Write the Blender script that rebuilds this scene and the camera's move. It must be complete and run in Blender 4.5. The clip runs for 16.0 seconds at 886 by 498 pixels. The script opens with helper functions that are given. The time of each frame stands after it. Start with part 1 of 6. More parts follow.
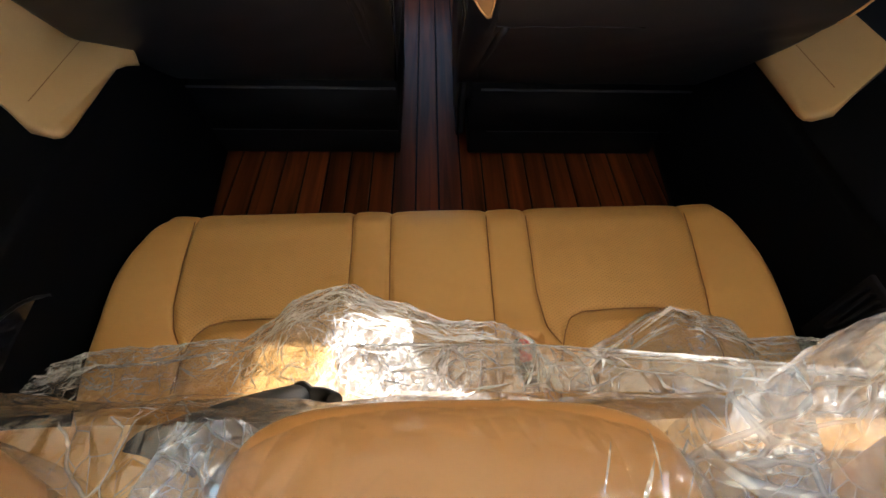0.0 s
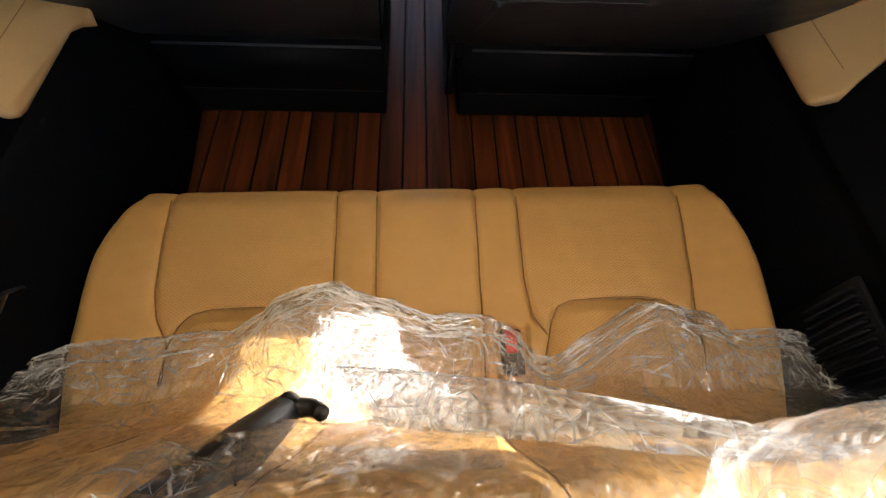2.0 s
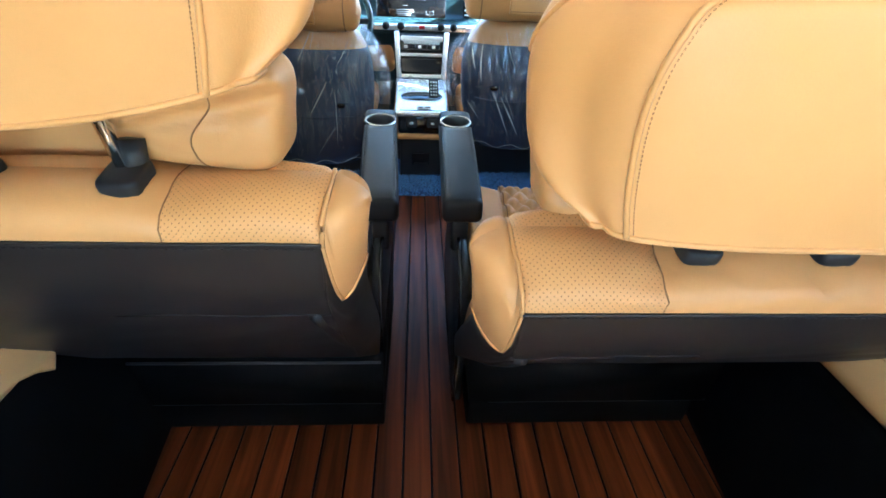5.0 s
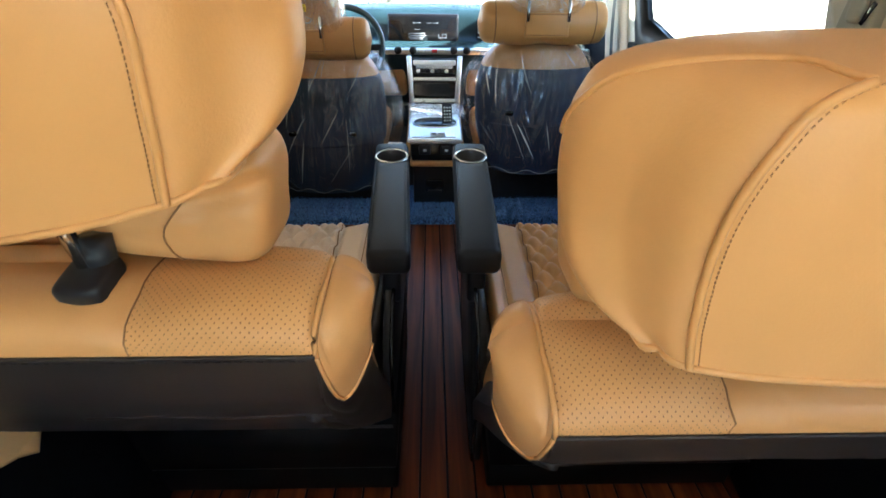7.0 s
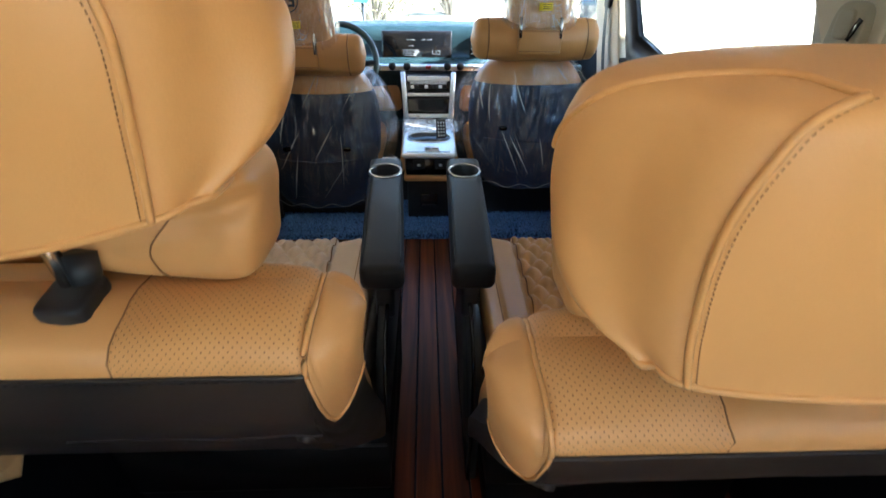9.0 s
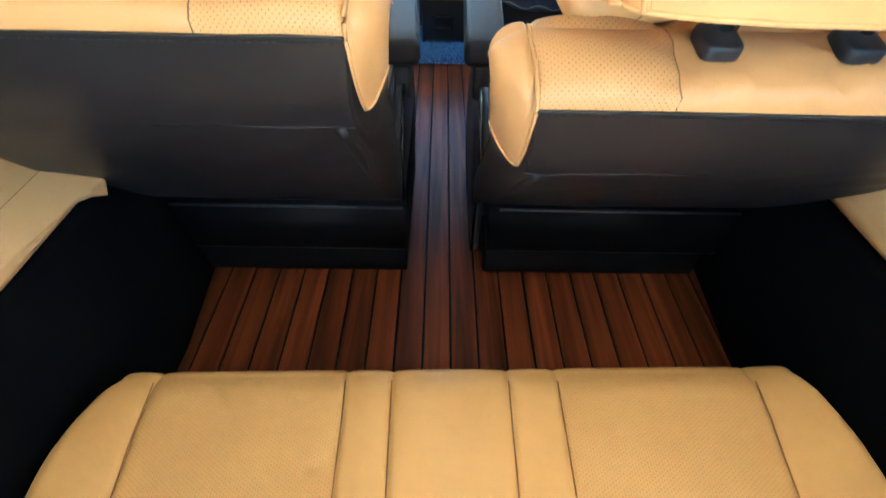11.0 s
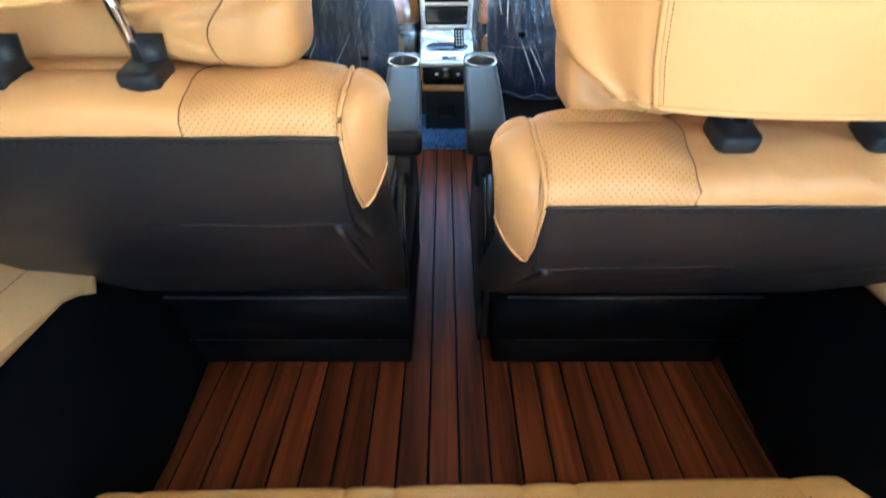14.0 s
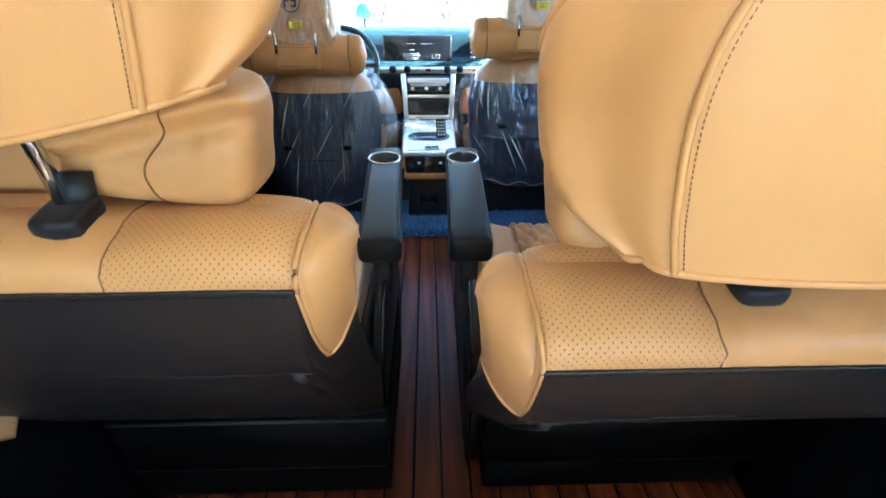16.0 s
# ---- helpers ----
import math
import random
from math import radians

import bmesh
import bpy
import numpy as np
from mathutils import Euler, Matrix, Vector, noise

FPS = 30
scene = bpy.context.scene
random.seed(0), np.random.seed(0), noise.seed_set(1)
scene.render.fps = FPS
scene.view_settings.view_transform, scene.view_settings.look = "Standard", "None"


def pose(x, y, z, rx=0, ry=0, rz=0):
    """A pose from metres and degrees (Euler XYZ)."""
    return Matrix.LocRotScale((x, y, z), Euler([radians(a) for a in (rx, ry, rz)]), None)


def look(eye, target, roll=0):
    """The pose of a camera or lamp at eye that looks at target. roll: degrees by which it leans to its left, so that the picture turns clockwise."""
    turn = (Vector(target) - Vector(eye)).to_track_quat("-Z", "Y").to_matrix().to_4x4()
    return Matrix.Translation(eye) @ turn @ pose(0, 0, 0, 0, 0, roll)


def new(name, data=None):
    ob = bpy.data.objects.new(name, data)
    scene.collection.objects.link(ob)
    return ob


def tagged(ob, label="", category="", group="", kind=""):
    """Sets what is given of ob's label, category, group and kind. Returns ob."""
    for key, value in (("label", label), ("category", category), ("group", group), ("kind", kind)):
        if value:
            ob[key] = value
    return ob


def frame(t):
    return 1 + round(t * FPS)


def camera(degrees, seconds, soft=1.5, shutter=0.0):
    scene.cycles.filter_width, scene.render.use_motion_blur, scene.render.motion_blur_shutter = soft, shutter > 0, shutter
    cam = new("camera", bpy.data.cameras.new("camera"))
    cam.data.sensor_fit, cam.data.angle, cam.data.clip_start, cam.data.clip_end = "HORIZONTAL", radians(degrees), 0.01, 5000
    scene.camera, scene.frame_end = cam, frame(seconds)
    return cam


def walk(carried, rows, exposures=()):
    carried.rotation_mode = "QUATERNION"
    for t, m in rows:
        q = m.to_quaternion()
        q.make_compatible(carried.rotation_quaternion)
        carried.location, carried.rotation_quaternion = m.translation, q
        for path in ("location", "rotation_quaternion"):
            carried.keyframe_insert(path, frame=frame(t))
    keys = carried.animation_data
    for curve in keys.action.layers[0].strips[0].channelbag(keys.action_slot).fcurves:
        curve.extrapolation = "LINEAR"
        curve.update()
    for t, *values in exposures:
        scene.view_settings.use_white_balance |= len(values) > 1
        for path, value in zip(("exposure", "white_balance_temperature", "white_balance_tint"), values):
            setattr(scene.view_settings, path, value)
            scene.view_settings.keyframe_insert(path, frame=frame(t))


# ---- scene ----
cam = camera(86.5, 16.0, 1.5, 0.5)
PATH = [
    (0, (-0.021, -0.007, 0.887), (0.047, 1.212, -0.698), 2.5),
    (0.5, (-0.019, 0.019, 0.91), (0.045, 1.125, -0.755), 2.5),
    (1, (-0.015, 0.042, 0.915), (0.052, 1.088, -0.789), 3.0),
    (1.5, (-0.014, 0.061, 0.924), (0.079, 1.076, -0.796), 4.2),
    (2, (-0.019, 0.078, 0.923), (0.099, 1.062, -0.814), 6.0),
    (2.5, (-0.02, 0.099, 0.919), (0.095, 1.198, -0.748), 5.3),
    (3, (-0.024, 0.13, 0.916), (0.089, 1.481, -0.554), 4.1),
    (3.5, (-0.024, 0.167, 0.91), (0.099, 1.709, -0.357), 3.3),
    (4, (-0.018, 0.213, 0.913), (0.091, 1.865, -0.21), 2.3),
    (4.2, (-0.021, 0.236, 0.917), (0.079, 1.9, -0.188), 2.4),
    (6.5, (-0.029, 0.389, 0.95), (0.121, 2.087, -0.096), 3.1),
    (7, (-0.022, 0.411, 0.959), (0.024, 2.125, -0.069), 0.6),
    (7.5, (-0.019, 0.434, 0.97), (0.047, 2.203, 0.039), 0.1),
    (8, (-0.02, 0.447, 0.977), (0.05, 2.258, 0.131), 0.3),
    (8.2, (-0.02, 0.448, 0.974), (0.052, 2.252, 0.112), 0.4),
    (10.3, (-0.019, 0.28, 0.897), (0.026, 1.834, -0.361), 1.5),
    (10.5, (-0.02, 0.257, 0.882), (0.013, 1.768, -0.428), 1.4),
    (11, (-0.022, 0.223, 0.873), (0.002, 1.635, -0.543), 1.6),
    (11.5, (-0.021, 0.175, 0.864), (0.019, 1.47, -0.66), 2.4),
    (12, (-0.022, 0.128, 0.854), (0.026, 1.331, -0.743), 2.7),
    (12.5, (-0.023, 0.092, 0.837), (0.014, 1.247, -0.796), 2.2),
    (13, (-0.027, 0.128, 0.829), (-0.042, 1.401, -0.714), 0.4),
    (13.5, (-0.021, 0.215, 0.844), (-0.053, 1.694, -0.503), -0.3),
    (14, (-0.018, 0.276, 0.865), (-0.025, 1.895, -0.309), -0.2),
    (14.5, (-0.019, 0.315, 0.87), (0.001, 2.017, -0.18), 0.1),
    (15, (-0.015, 0.346, 0.878), (0.025, 2.074, -0.127), 0.7),
    (15.5, (-0.01, 0.361, 0.881), (0.035, 2.103, -0.1), 0.6),
    (16, (-0.011, 0.377, 0.89), (0.046, 2.152, -0.029), 0.2),
]
EXPOSURES = [(0, 4.05, 6300, 10), (1.5, 4.3, 6300, 10), (2.5, 4.5, 6300, 9), (3.0, 4.7, 6300, 6), (3.5, 4.95, 5700, 3), (4.2, 5.2, 5050, 1), (6.5, 4.6, 5500, 4), (7, 4.45, 5800, 6), (7.5, 4.2, 5900, 9),
             (8.2, 3.88, 5900, 10), (10.3, 5.1, 5300, 1), (11, 5.5, 5200, 0), (12, 5.65, 5600, 2), (12.5, 5.35, 6000, 8), (13, 5.15, 5700, 5), (13.5, 5.15, 5400, 2), (14.5, 5.6, 4850, 2), (15.5, 5.0, 5000, 2), (16, 4.9, 5050, 2)]
walk(cam, [(t, look(eye, target, roll)) for t, eye, target, roll in PATH], EXPOSURES)

# ---- light ----
world = bpy.data.worlds.new("sky")
scene.world = world
world.use_nodes = True
sky = world.node_tree.nodes.new("ShaderNodeTexSky")
sky.sky_type, sky.sun_disc = "NISHITA", False
sky.sun_elevation, sky.sun_rotation = radians(35), radians(90)
backing = world.node_tree.nodes["Background"]
world.node_tree.links.new(sky.outputs[0], backing.inputs[0])
backing.inputs[1].default_value = 0.075
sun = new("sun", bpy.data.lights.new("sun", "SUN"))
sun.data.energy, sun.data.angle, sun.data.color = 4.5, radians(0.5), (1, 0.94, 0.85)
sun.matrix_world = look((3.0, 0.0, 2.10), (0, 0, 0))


# ---- materials ----
def nodes_of(name):
    m = bpy.data.materials.new(name)
    m.use_nodes = True
    return m, m.node_tree.nodes, m.node_tree.links


def surface(name, light, dark, scale=8.0, rough=0.5, bump=0.15, grain=350.0, metal=0.0, spec=0.5, wear=0.25, coat=0.0, detail=6.0):
    """A surface with a tone that drifts at a large scale and a fine grain in relief."""
    m, n, l = nodes_of(name)
    b = n["Principled BSDF"]
    at = n.new("ShaderNodeTexCoord")
    big, fine, mix, rel = n.new("ShaderNodeTexNoise"), n.new("ShaderNodeTexNoise"), n.new("ShaderNodeMix"), n.new("ShaderNodeBump")
    big.inputs["Scale"].default_value, big.inputs["Detail"].default_value = scale, detail
    fine.inputs["Scale"].default_value, fine.inputs["Detail"].default_value = grain, 3
    mix.data_type = "RGBA"
    mix.inputs[6].default_value, mix.inputs[7].default_value = (*light, 1), (*dark, 1)
    ramp = n.new("ShaderNodeMapRange")
    ramp.inputs[1].default_value, ramp.inputs[2].default_value = 0.5 - wear, 0.5 + wear
    l.new(at.outputs["Object"], big.inputs["Vector"]), l.new(at.outputs["Object"], fine.inputs["Vector"])
    l.new(big.outputs[0], ramp.inputs[0]), l.new(ramp.outputs[0], mix.inputs[0])
    l.new(mix.outputs[2], b.inputs["Base Color"])
    rel.inputs["Strength"].default_value, rel.inputs["Distance"].default_value = bump, 0.002
    l.new(fine.outputs[0], rel.inputs["Height"]), l.new(rel.outputs[0], b.inputs["Normal"])
    rr = n.new("ShaderNodeMapRange")
    rr.inputs[3].default_value, rr.inputs[4].default_value = max(0.02, rough - 0.08), min(1, rough + 0.08)
    l.new(fine.outputs[0], rr.inputs[0]), l.new(rr.outputs[0], b.inputs["Roughness"])
    b.inputs["Metallic"].default_value, b.inputs["Specular IOR Level"].default_value = metal, spec
    b.inputs["Coat Weight"].default_value = coat
    return m


def leather(name, light, dark, rough=0.42, holes=0.0, slant=0.0, size=0.22, pit=(0.16, 0.08, 0.03), spec=0.45):
    """Pebbled leather; holes: the spacing of its perforation in metres, laid out by the mesh's own map."""
    m = surface(name, light, dark, 5.0, rough, 0.05, 700, spec=spec)
    n, l = m.node_tree.nodes, m.node_tree.links
    b = n["Principled BSDF"]
    cell = n.new("ShaderNodeTexVoronoi")
    cell.inputs["Scale"].default_value = 420
    at = n.new("ShaderNodeTexCoord")
    l.new(at.outputs["Object"], cell.inputs["Vector"])
    rel = n.new("ShaderNodeBump")
    rel.inputs["Strength"].default_value, rel.inputs["Distance"].default_value = 0.06, 0.001
    l.new(cell.outputs["Distance"], rel.inputs["Height"])
    l.new(b.inputs["Normal"].links[0].from_socket, rel.inputs["Normal"])
    l.new(rel.outputs[0], b.inputs["Normal"])
    if holes:
        uv, turn, dots = n.new("ShaderNodeUVMap"), n.new("ShaderNodeMapping"), n.new("ShaderNodeTexVoronoi")
        turn.inputs["Rotation"].default_value = (0, 0, radians(45))
        turn.inputs["Scale"].default_value = (1 / holes, (1 + slant) / holes, 1)
        dots.voronoi_dimensions = "2D"
        dots.inputs["Scale"].default_value, dots.inputs["Randomness"].default_value = 1, 0.03
        l.new(uv.outputs[0], turn.inputs[0]), l.new(turn.outputs[0], dots.inputs["Vector"])
        step = n.new("ShaderNodeMapRange")
        step.inputs[1].default_value, step.inputs[2].default_value = size * 0.7, size * 1.15
        step.inputs[3].default_value, step.inputs[4].default_value = 1, 0
        l.new(dots.outputs["Distance"], step.inputs[0])
        mix = n.new("ShaderNodeMix")
        mix.data_type = "RGBA"
        mix.inputs[7].default_value = (*pit, 1)
        l.new(b.inputs["Base Color"].links[0].from_socket, mix.inputs[6])
        l.new(step.outputs[0], mix.inputs[0]), l.new(mix.outputs[2], b.inputs["Base Color"])
        dip = n.new("ShaderNodeBump")
        dip.invert = True
        dip.inputs["Strength"].default_value, dip.inputs["Distance"].default_value = 0.5, 0.0015
        l.new(step.outputs[0], dip.inputs["Height"]), l.new(rel.outputs[0], dip.inputs["Normal"])
        l.new(dip.outputs[0], b.inputs["Normal"])
    return m


def grazing(n, l, least, most, bumped=None):
    """How glossy a thin clear pane is: a little where it is seen square on, more where it is seen along."""
    edge, power, span = n.new("ShaderNodeLayerWeight"), n.new("ShaderNodeMath"), n.new("ShaderNodeMapRange")
    power.operation, power.inputs[1].default_value = "POWER", 4
    if bumped:
        l.new(bumped, edge.inputs["Normal"])
    l.new(edge.outputs["Facing"], power.inputs[0]), l.new(power.outputs[0], span.inputs[0])
    span.inputs[3].default_value, span.inputs[4].default_value = least, most
    return span.outputs[0]


def film_material(name, milk=0.05, gloss=0.08, wrinkle=0.5, scale=110.0, rough=0.08, white=0.35, width=0.035, stretch=(1, 1, 1), turn=(0, 0, 0), fine=1.8, clarity=0.95):
    """Clear wrapping film: see-through, glossy, a little milky; white lines along its creases stand in for glints."""
    m, n, l = nodes_of(name)
    out = n["Material Output"]
    n.remove(n["Principled BSDF"])
    clear, shine, cloud = n.new("ShaderNodeBsdfTransparent"), n.new("ShaderNodeBsdfGlossy"), n.new("ShaderNodeBsdfTranslucent")
    soft = n.new("ShaderNodeBsdfDiffuse")
    shine.inputs["Roughness"].default_value = rough
    clear.inputs[0].default_value = (clarity, clarity + 0.005, clarity + 0.01, 1)
    at, place, rel = n.new("ShaderNodeTexCoord"), n.new("ShaderNodeMapping"), n.new("ShaderNodeBump")
    place.inputs["Scale"].default_value, place.inputs["Rotation"].default_value = stretch, [radians(a) for a in turn]
    l.new(at.outputs["Object"], place.inputs[0])
    warp, bend = n.new("ShaderNodeTexNoise"), n.new("ShaderNodeMix")
    warp.inputs["Scale"].default_value, warp.inputs["Detail"].default_value = scale * 0.25, 2
    bend.data_type, bend.blend_type, bend.inputs[0].default_value = "RGBA", "LINEAR_LIGHT", 1.2 / scale
    l.new(place.outputs[0], warp.inputs["Vector"]), l.new(place.outputs[0], bend.inputs[6]), l.new(warp.outputs["Color"], bend.inputs[7])
    lines = []
    for size, wide in ((scale * 0.35, width * 0.5), (scale, width), (scale * 2.7, width * fine)):
        crease, fade = n.new("ShaderNodeTexVoronoi"), n.new("ShaderNodeMapRange")
        crease.feature = "DISTANCE_TO_EDGE"
        crease.inputs["Scale"].default_value = size
        fade.inputs[1].default_value, fade.inputs[2].default_value, fade.inputs[3].default_value, fade.inputs[4].default_value = 0, wide, 1, 0
        l.new(bend.outputs[2], crease.inputs["Vector"]), l.new(crease.outputs["Distance"], fade.inputs[0])
        lines.append((crease.outputs["Distance"], fade.outputs[0]))
    ridges, both, height = n.new("ShaderNodeMath"), n.new("ShaderNodeMath"), n.new("ShaderNodeMath")
    ridges.operation, both.operation, height.operation = "MAXIMUM", "MAXIMUM", "MULTIPLY_ADD"
    l.new(lines[0][1], both.inputs[0]), l.new(lines[1][1], both.inputs[1])
    l.new(both.outputs[0], ridges.inputs[0]), l.new(lines[2][1], ridges.inputs[1])
    height.inputs[1].default_value = 0.35
    l.new(lines[2][0], height.inputs[0]), l.new(lines[1][0], height.inputs[2])
    rel.inputs["Strength"].default_value, rel.inputs["Distance"].default_value = wrinkle, 1 / scale
    l.new(height.outputs[0], rel.inputs["Height"])
    for s in (shine, cloud, soft):
        l.new(rel.outputs[0], s.inputs["Normal"])
    milky, halves, top, amount = n.new("ShaderNodeMixShader"), n.new("ShaderNodeMixShader"), n.new("ShaderNodeMixShader"), n.new("ShaderNodeMapRange")
    l.new(cloud.outputs[0], halves.inputs[1]), l.new(soft.outputs[0], halves.inputs[2])
    amount.inputs[3].default_value, amount.inputs[4].default_value = milk, milk + white
    patchy, glint_patch, weight = n.new("ShaderNodeTexNoise"), n.new("ShaderNodeMapRange"), n.new("ShaderNodeMath")
    glint_patch.inputs[1].default_value, glint_patch.inputs[2].default_value = 0.45, 0.65
    patchy.inputs["Scale"].default_value, weight.operation = scale * 0.4, "MULTIPLY"
    l.new(place.outputs[0], patchy.inputs["Vector"]), l.new(patchy.outputs[0], glint_patch.inputs[0]), l.new(glint_patch.outputs[0], weight.inputs[0]), l.new(ridges.outputs[0], weight.inputs[1])
    l.new(weight.outputs[0], amount.inputs[0]), l.new(amount.outputs[0], milky.inputs[0])
    l.new(clear.outputs[0], milky.inputs[1]), l.new(halves.outputs[0], milky.inputs[2])
    l.new(grazing(n, l, gloss, 0.6, rel.outputs[0]), top.inputs[0]), l.new(milky.outputs[0], top.inputs[1]), l.new(shine.outputs[0], top.inputs[2])
    l.new(top.outputs[0], out.inputs[0])
    return m


def plank_material():
    """Varnished red-brown wood, the grain along y; each plank has its own tone."""
    m, n, l = nodes_of("varnished_wood")
    b = n["Principled BSDF"]
    at, stretch, grain, fine = n.new("ShaderNodeTexCoord"), n.new("ShaderNodeMapping"), n.new("ShaderNodeTexNoise"), n.new("ShaderNodeTexNoise")
    stretch.inputs["Scale"].default_value = (38, 1.6, 1)
    info, shift = n.new("ShaderNodeObjectInfo"), n.new("ShaderNodeVectorMath")
    shift.operation = "ADD"
    l.new(at.outputs["Object"], shift.inputs[0]), l.new(info.outputs["Random"], shift.inputs[1])
    l.new(shift.outputs[0], stretch.inputs[0])
    grain.inputs["Scale"].default_value, grain.inputs["Detail"].default_value, grain.inputs["Distortion"].default_value = 1, 6, 0.7
    l.new(stretch.outputs[0], grain.inputs["Vector"])
    ramp = n.new("ShaderNodeValToRGB")
    e = ramp.color_ramp.elements
    e[0].position, e[0].color, e[1].position, e[1].color = 0.25, (0.024, 0.0052, 0.002, 1), 0.78, (0.225, 0.057, 0.0155, 1)
    l.new(grain.outputs[0], ramp.inputs[0])
    hsv, tone = n.new("ShaderNodeHueSaturation"), n.new("ShaderNodeMapRange")
    tone.inputs[3].default_value, tone.inputs[4].default_value = 0.7, 1.3
    l.new(info.outputs["Random"], tone.inputs[0]), l.new(tone.outputs[0], hsv.inputs["Value"])
    l.new(ramp.outputs[0], hsv.inputs["Color"]), l.new(hsv.outputs[0], b.inputs["Base Color"])
    rel = n.new("ShaderNodeBump")
    rel.inputs["Strength"].default_value, rel.inputs["Distance"].default_value = 0.12, 0.001
    l.new(grain.outputs[0], rel.inputs["Height"]), l.new(rel.outputs[0], b.inputs["Normal"])
    b.inputs["Roughness"].default_value, b.inputs["Specular IOR Level"].default_value = 0.42, 0.2
    return m


def plain(name, colour, rough=0.5, metal=0.0, glow=0.0):
    m, n, l = nodes_of(name)
    b = n["Principled BSDF"]
    b.inputs["Base Color"].default_value, b.inputs["Roughness"].default_value, b.inputs["Metallic"].default_value = (*colour, 1), rough, metal
    if glow:
        b.inputs["Emission Color"].default_value, b.inputs["Emission Strength"].default_value = (*colour, 1), glow
    return m


def glass_material(name="window_glass", tint=(0.92, 0.97, 0.97)):
    m, n, l = nodes_of(name)
    out = n["Material Output"]
    n.remove(n["Principled BSDF"])
    clear, shine, mix = n.new("ShaderNodeBsdfTransparent"), n.new("ShaderNodeBsdfGlossy"), n.new("ShaderNodeMixShader")
    clear.inputs[0].default_value, shine.inputs["Roughness"].default_value = (*tint, 1), 0.01
    l.new(grazing(n, l, 0.03, 0.5), mix.inputs[0]), l.new(clear.outputs[0], mix.inputs[1]), l.new(shine.outputs[0], mix.inputs[2])
    l.new(mix.outputs[0], out.inputs[0])
    return m


TAN_L, TAN_D = (0.600, 0.312, 0.112), (0.505, 0.248, 0.082)
TAN = leather("tan_leather", TAN_L, TAN_D)
TAN_DOT = leather("tan_perforated_leather", TAN_L, TAN_D, 0.45, 0.0047, 0.0, 0.135, (0.12, 0.055, 0.02))
TAN_FINE = leather("golden_finely_perforated_leather", (0.605, 0.350, 0.122), (0.52, 0.288, 0.093), 0.45, 0.0058, 0.5, 0.22, (0.40, 0.215, 0.075))
BENCH = leather("golden_tan_leather", (0.605, 0.350, 0.122), (0.52, 0.288, 0.093))
DEEP = leather("deep_tan_leather", (0.50, 0.238, 0.076), (0.42, 0.190, 0.055))
PAD = leather("dull_tan_leather", (0.49, 0.315, 0.140), (0.42, 0.262, 0.112))
PALE = leather("pale_tan_leather", (0.66, 0.51, 0.38), (0.60, 0.45, 0.33))
DARK = leather("black_leather", (0.0200, 0.0160, 0.0142), (0.0115, 0.0092, 0.0084), 0.42, spec=0.34)
# navy cloth, its blue raised to include the reflected sky
NAVY = surface("navy_seatback_fabric", (0.018, 0.032, 0.068), (0.010, 0.018, 0.042), 6, 0.55, 0.2, 500, spec=0.3)
TRIM = surface("black_trim_plastic", (0.0065, 0.0072, 0.0105), (0.0042, 0.0048, 0.007), 10, 0.65, 0.25, 900, spec=0.12)
BASE = surface("black_base_cover", (0.0045, 0.0045, 0.0055), (0.003, 0.003, 0.004), 10, 0.65, 0.2, 700, spec=0.12)
BEIGE = surface("beige_trim_plastic", (0.64, 0.57, 0.44), (0.57, 0.50, 0.385), 6, 0.6, 0.2, 600)
LINER = surface("beige_headliner_cloth", (0.36, 0.325, 0.265), (0.30, 0.27, 0.22), 20, 0.9, 0.35, 900)
WOOD = plank_material()
CAULK = surface("navy_caulking", (0.003, 0.004, 0.010), (0.002, 0.003, 0.007), 30, 0.6, spec=0.15)
PILE = surface("blue_carpet_pile", (0.09, 0.22, 0.50), (0.010, 0.025, 0.09), 130, 0.95, 0.6, 500, wear=0.12)
FELT = surface("black_floor_carpet", (0.012, 0.012, 0.014), (0.006, 0.006, 0.008), 60, 0.95, 0.5, 600)
SILVER = surface("satin_silver_trim", (0.88, 0.93, 0.95), (0.82, 0.87, 0.89), 20, 0.30, 0.02, 300, metal=0.55)
CHROME = plain("chrome", (0.56, 0.56, 0.56), 0.14, 1.0)
PIANO = plain("gloss_black", (0.008, 0.008, 0.010), 0.12)
RUBBER = surface("black_plastic", (0.014, 0.015, 0.018), (0.009, 0.0095, 0.012), 30, 0.45, 0.1, 900, spec=0.35)
RED = plain("red_plastic", (0.62, 0.02, 0.025), 0.35)
WHITE = plain("white_paper", (0.8, 0.8, 0.8), 0.6)
INK = plain("black_ink", (0.02, 0.02, 0.022), 0.6)
YELLOW = plain("yellow_paper", (0.85, 0.62, 0.03), 0.6)
THREAD = plain("brown_thread", (0.22, 0.108, 0.042), 0.8)
EDGE = plain("lighter_black_edge", (0.055, 0.055, 0.06), 0.4)
SEAM = plain("tan_seam_shadow_thread", (0.24, 0.118, 0.046), 0.8)
CUPSTEEL = plain("cup_lining_steel", (0.16, 0.155, 0.15), 0.3, 1.0)
ARM = leather("black_armrest_leather", (0.008, 0.0085, 0.010), (0.005, 0.005, 0.007), 0.50, spec=0.28)
# black plastic with the cyan reflection of the sky put into its colour
SKY_SHEEN = surface("sky_sheen_dash_plastic", (0.030, 0.066, 0.078), (0.018, 0.042, 0.052), 8, 0.26, 0.12, 700)
SCREEN = plain("screen_glass", (0.006, 0.007, 0.009), 0.08)
LIT = plain("lit_screen_marks", (0.05, 0.056, 0.062), 0.5, 0.0, 0.3)
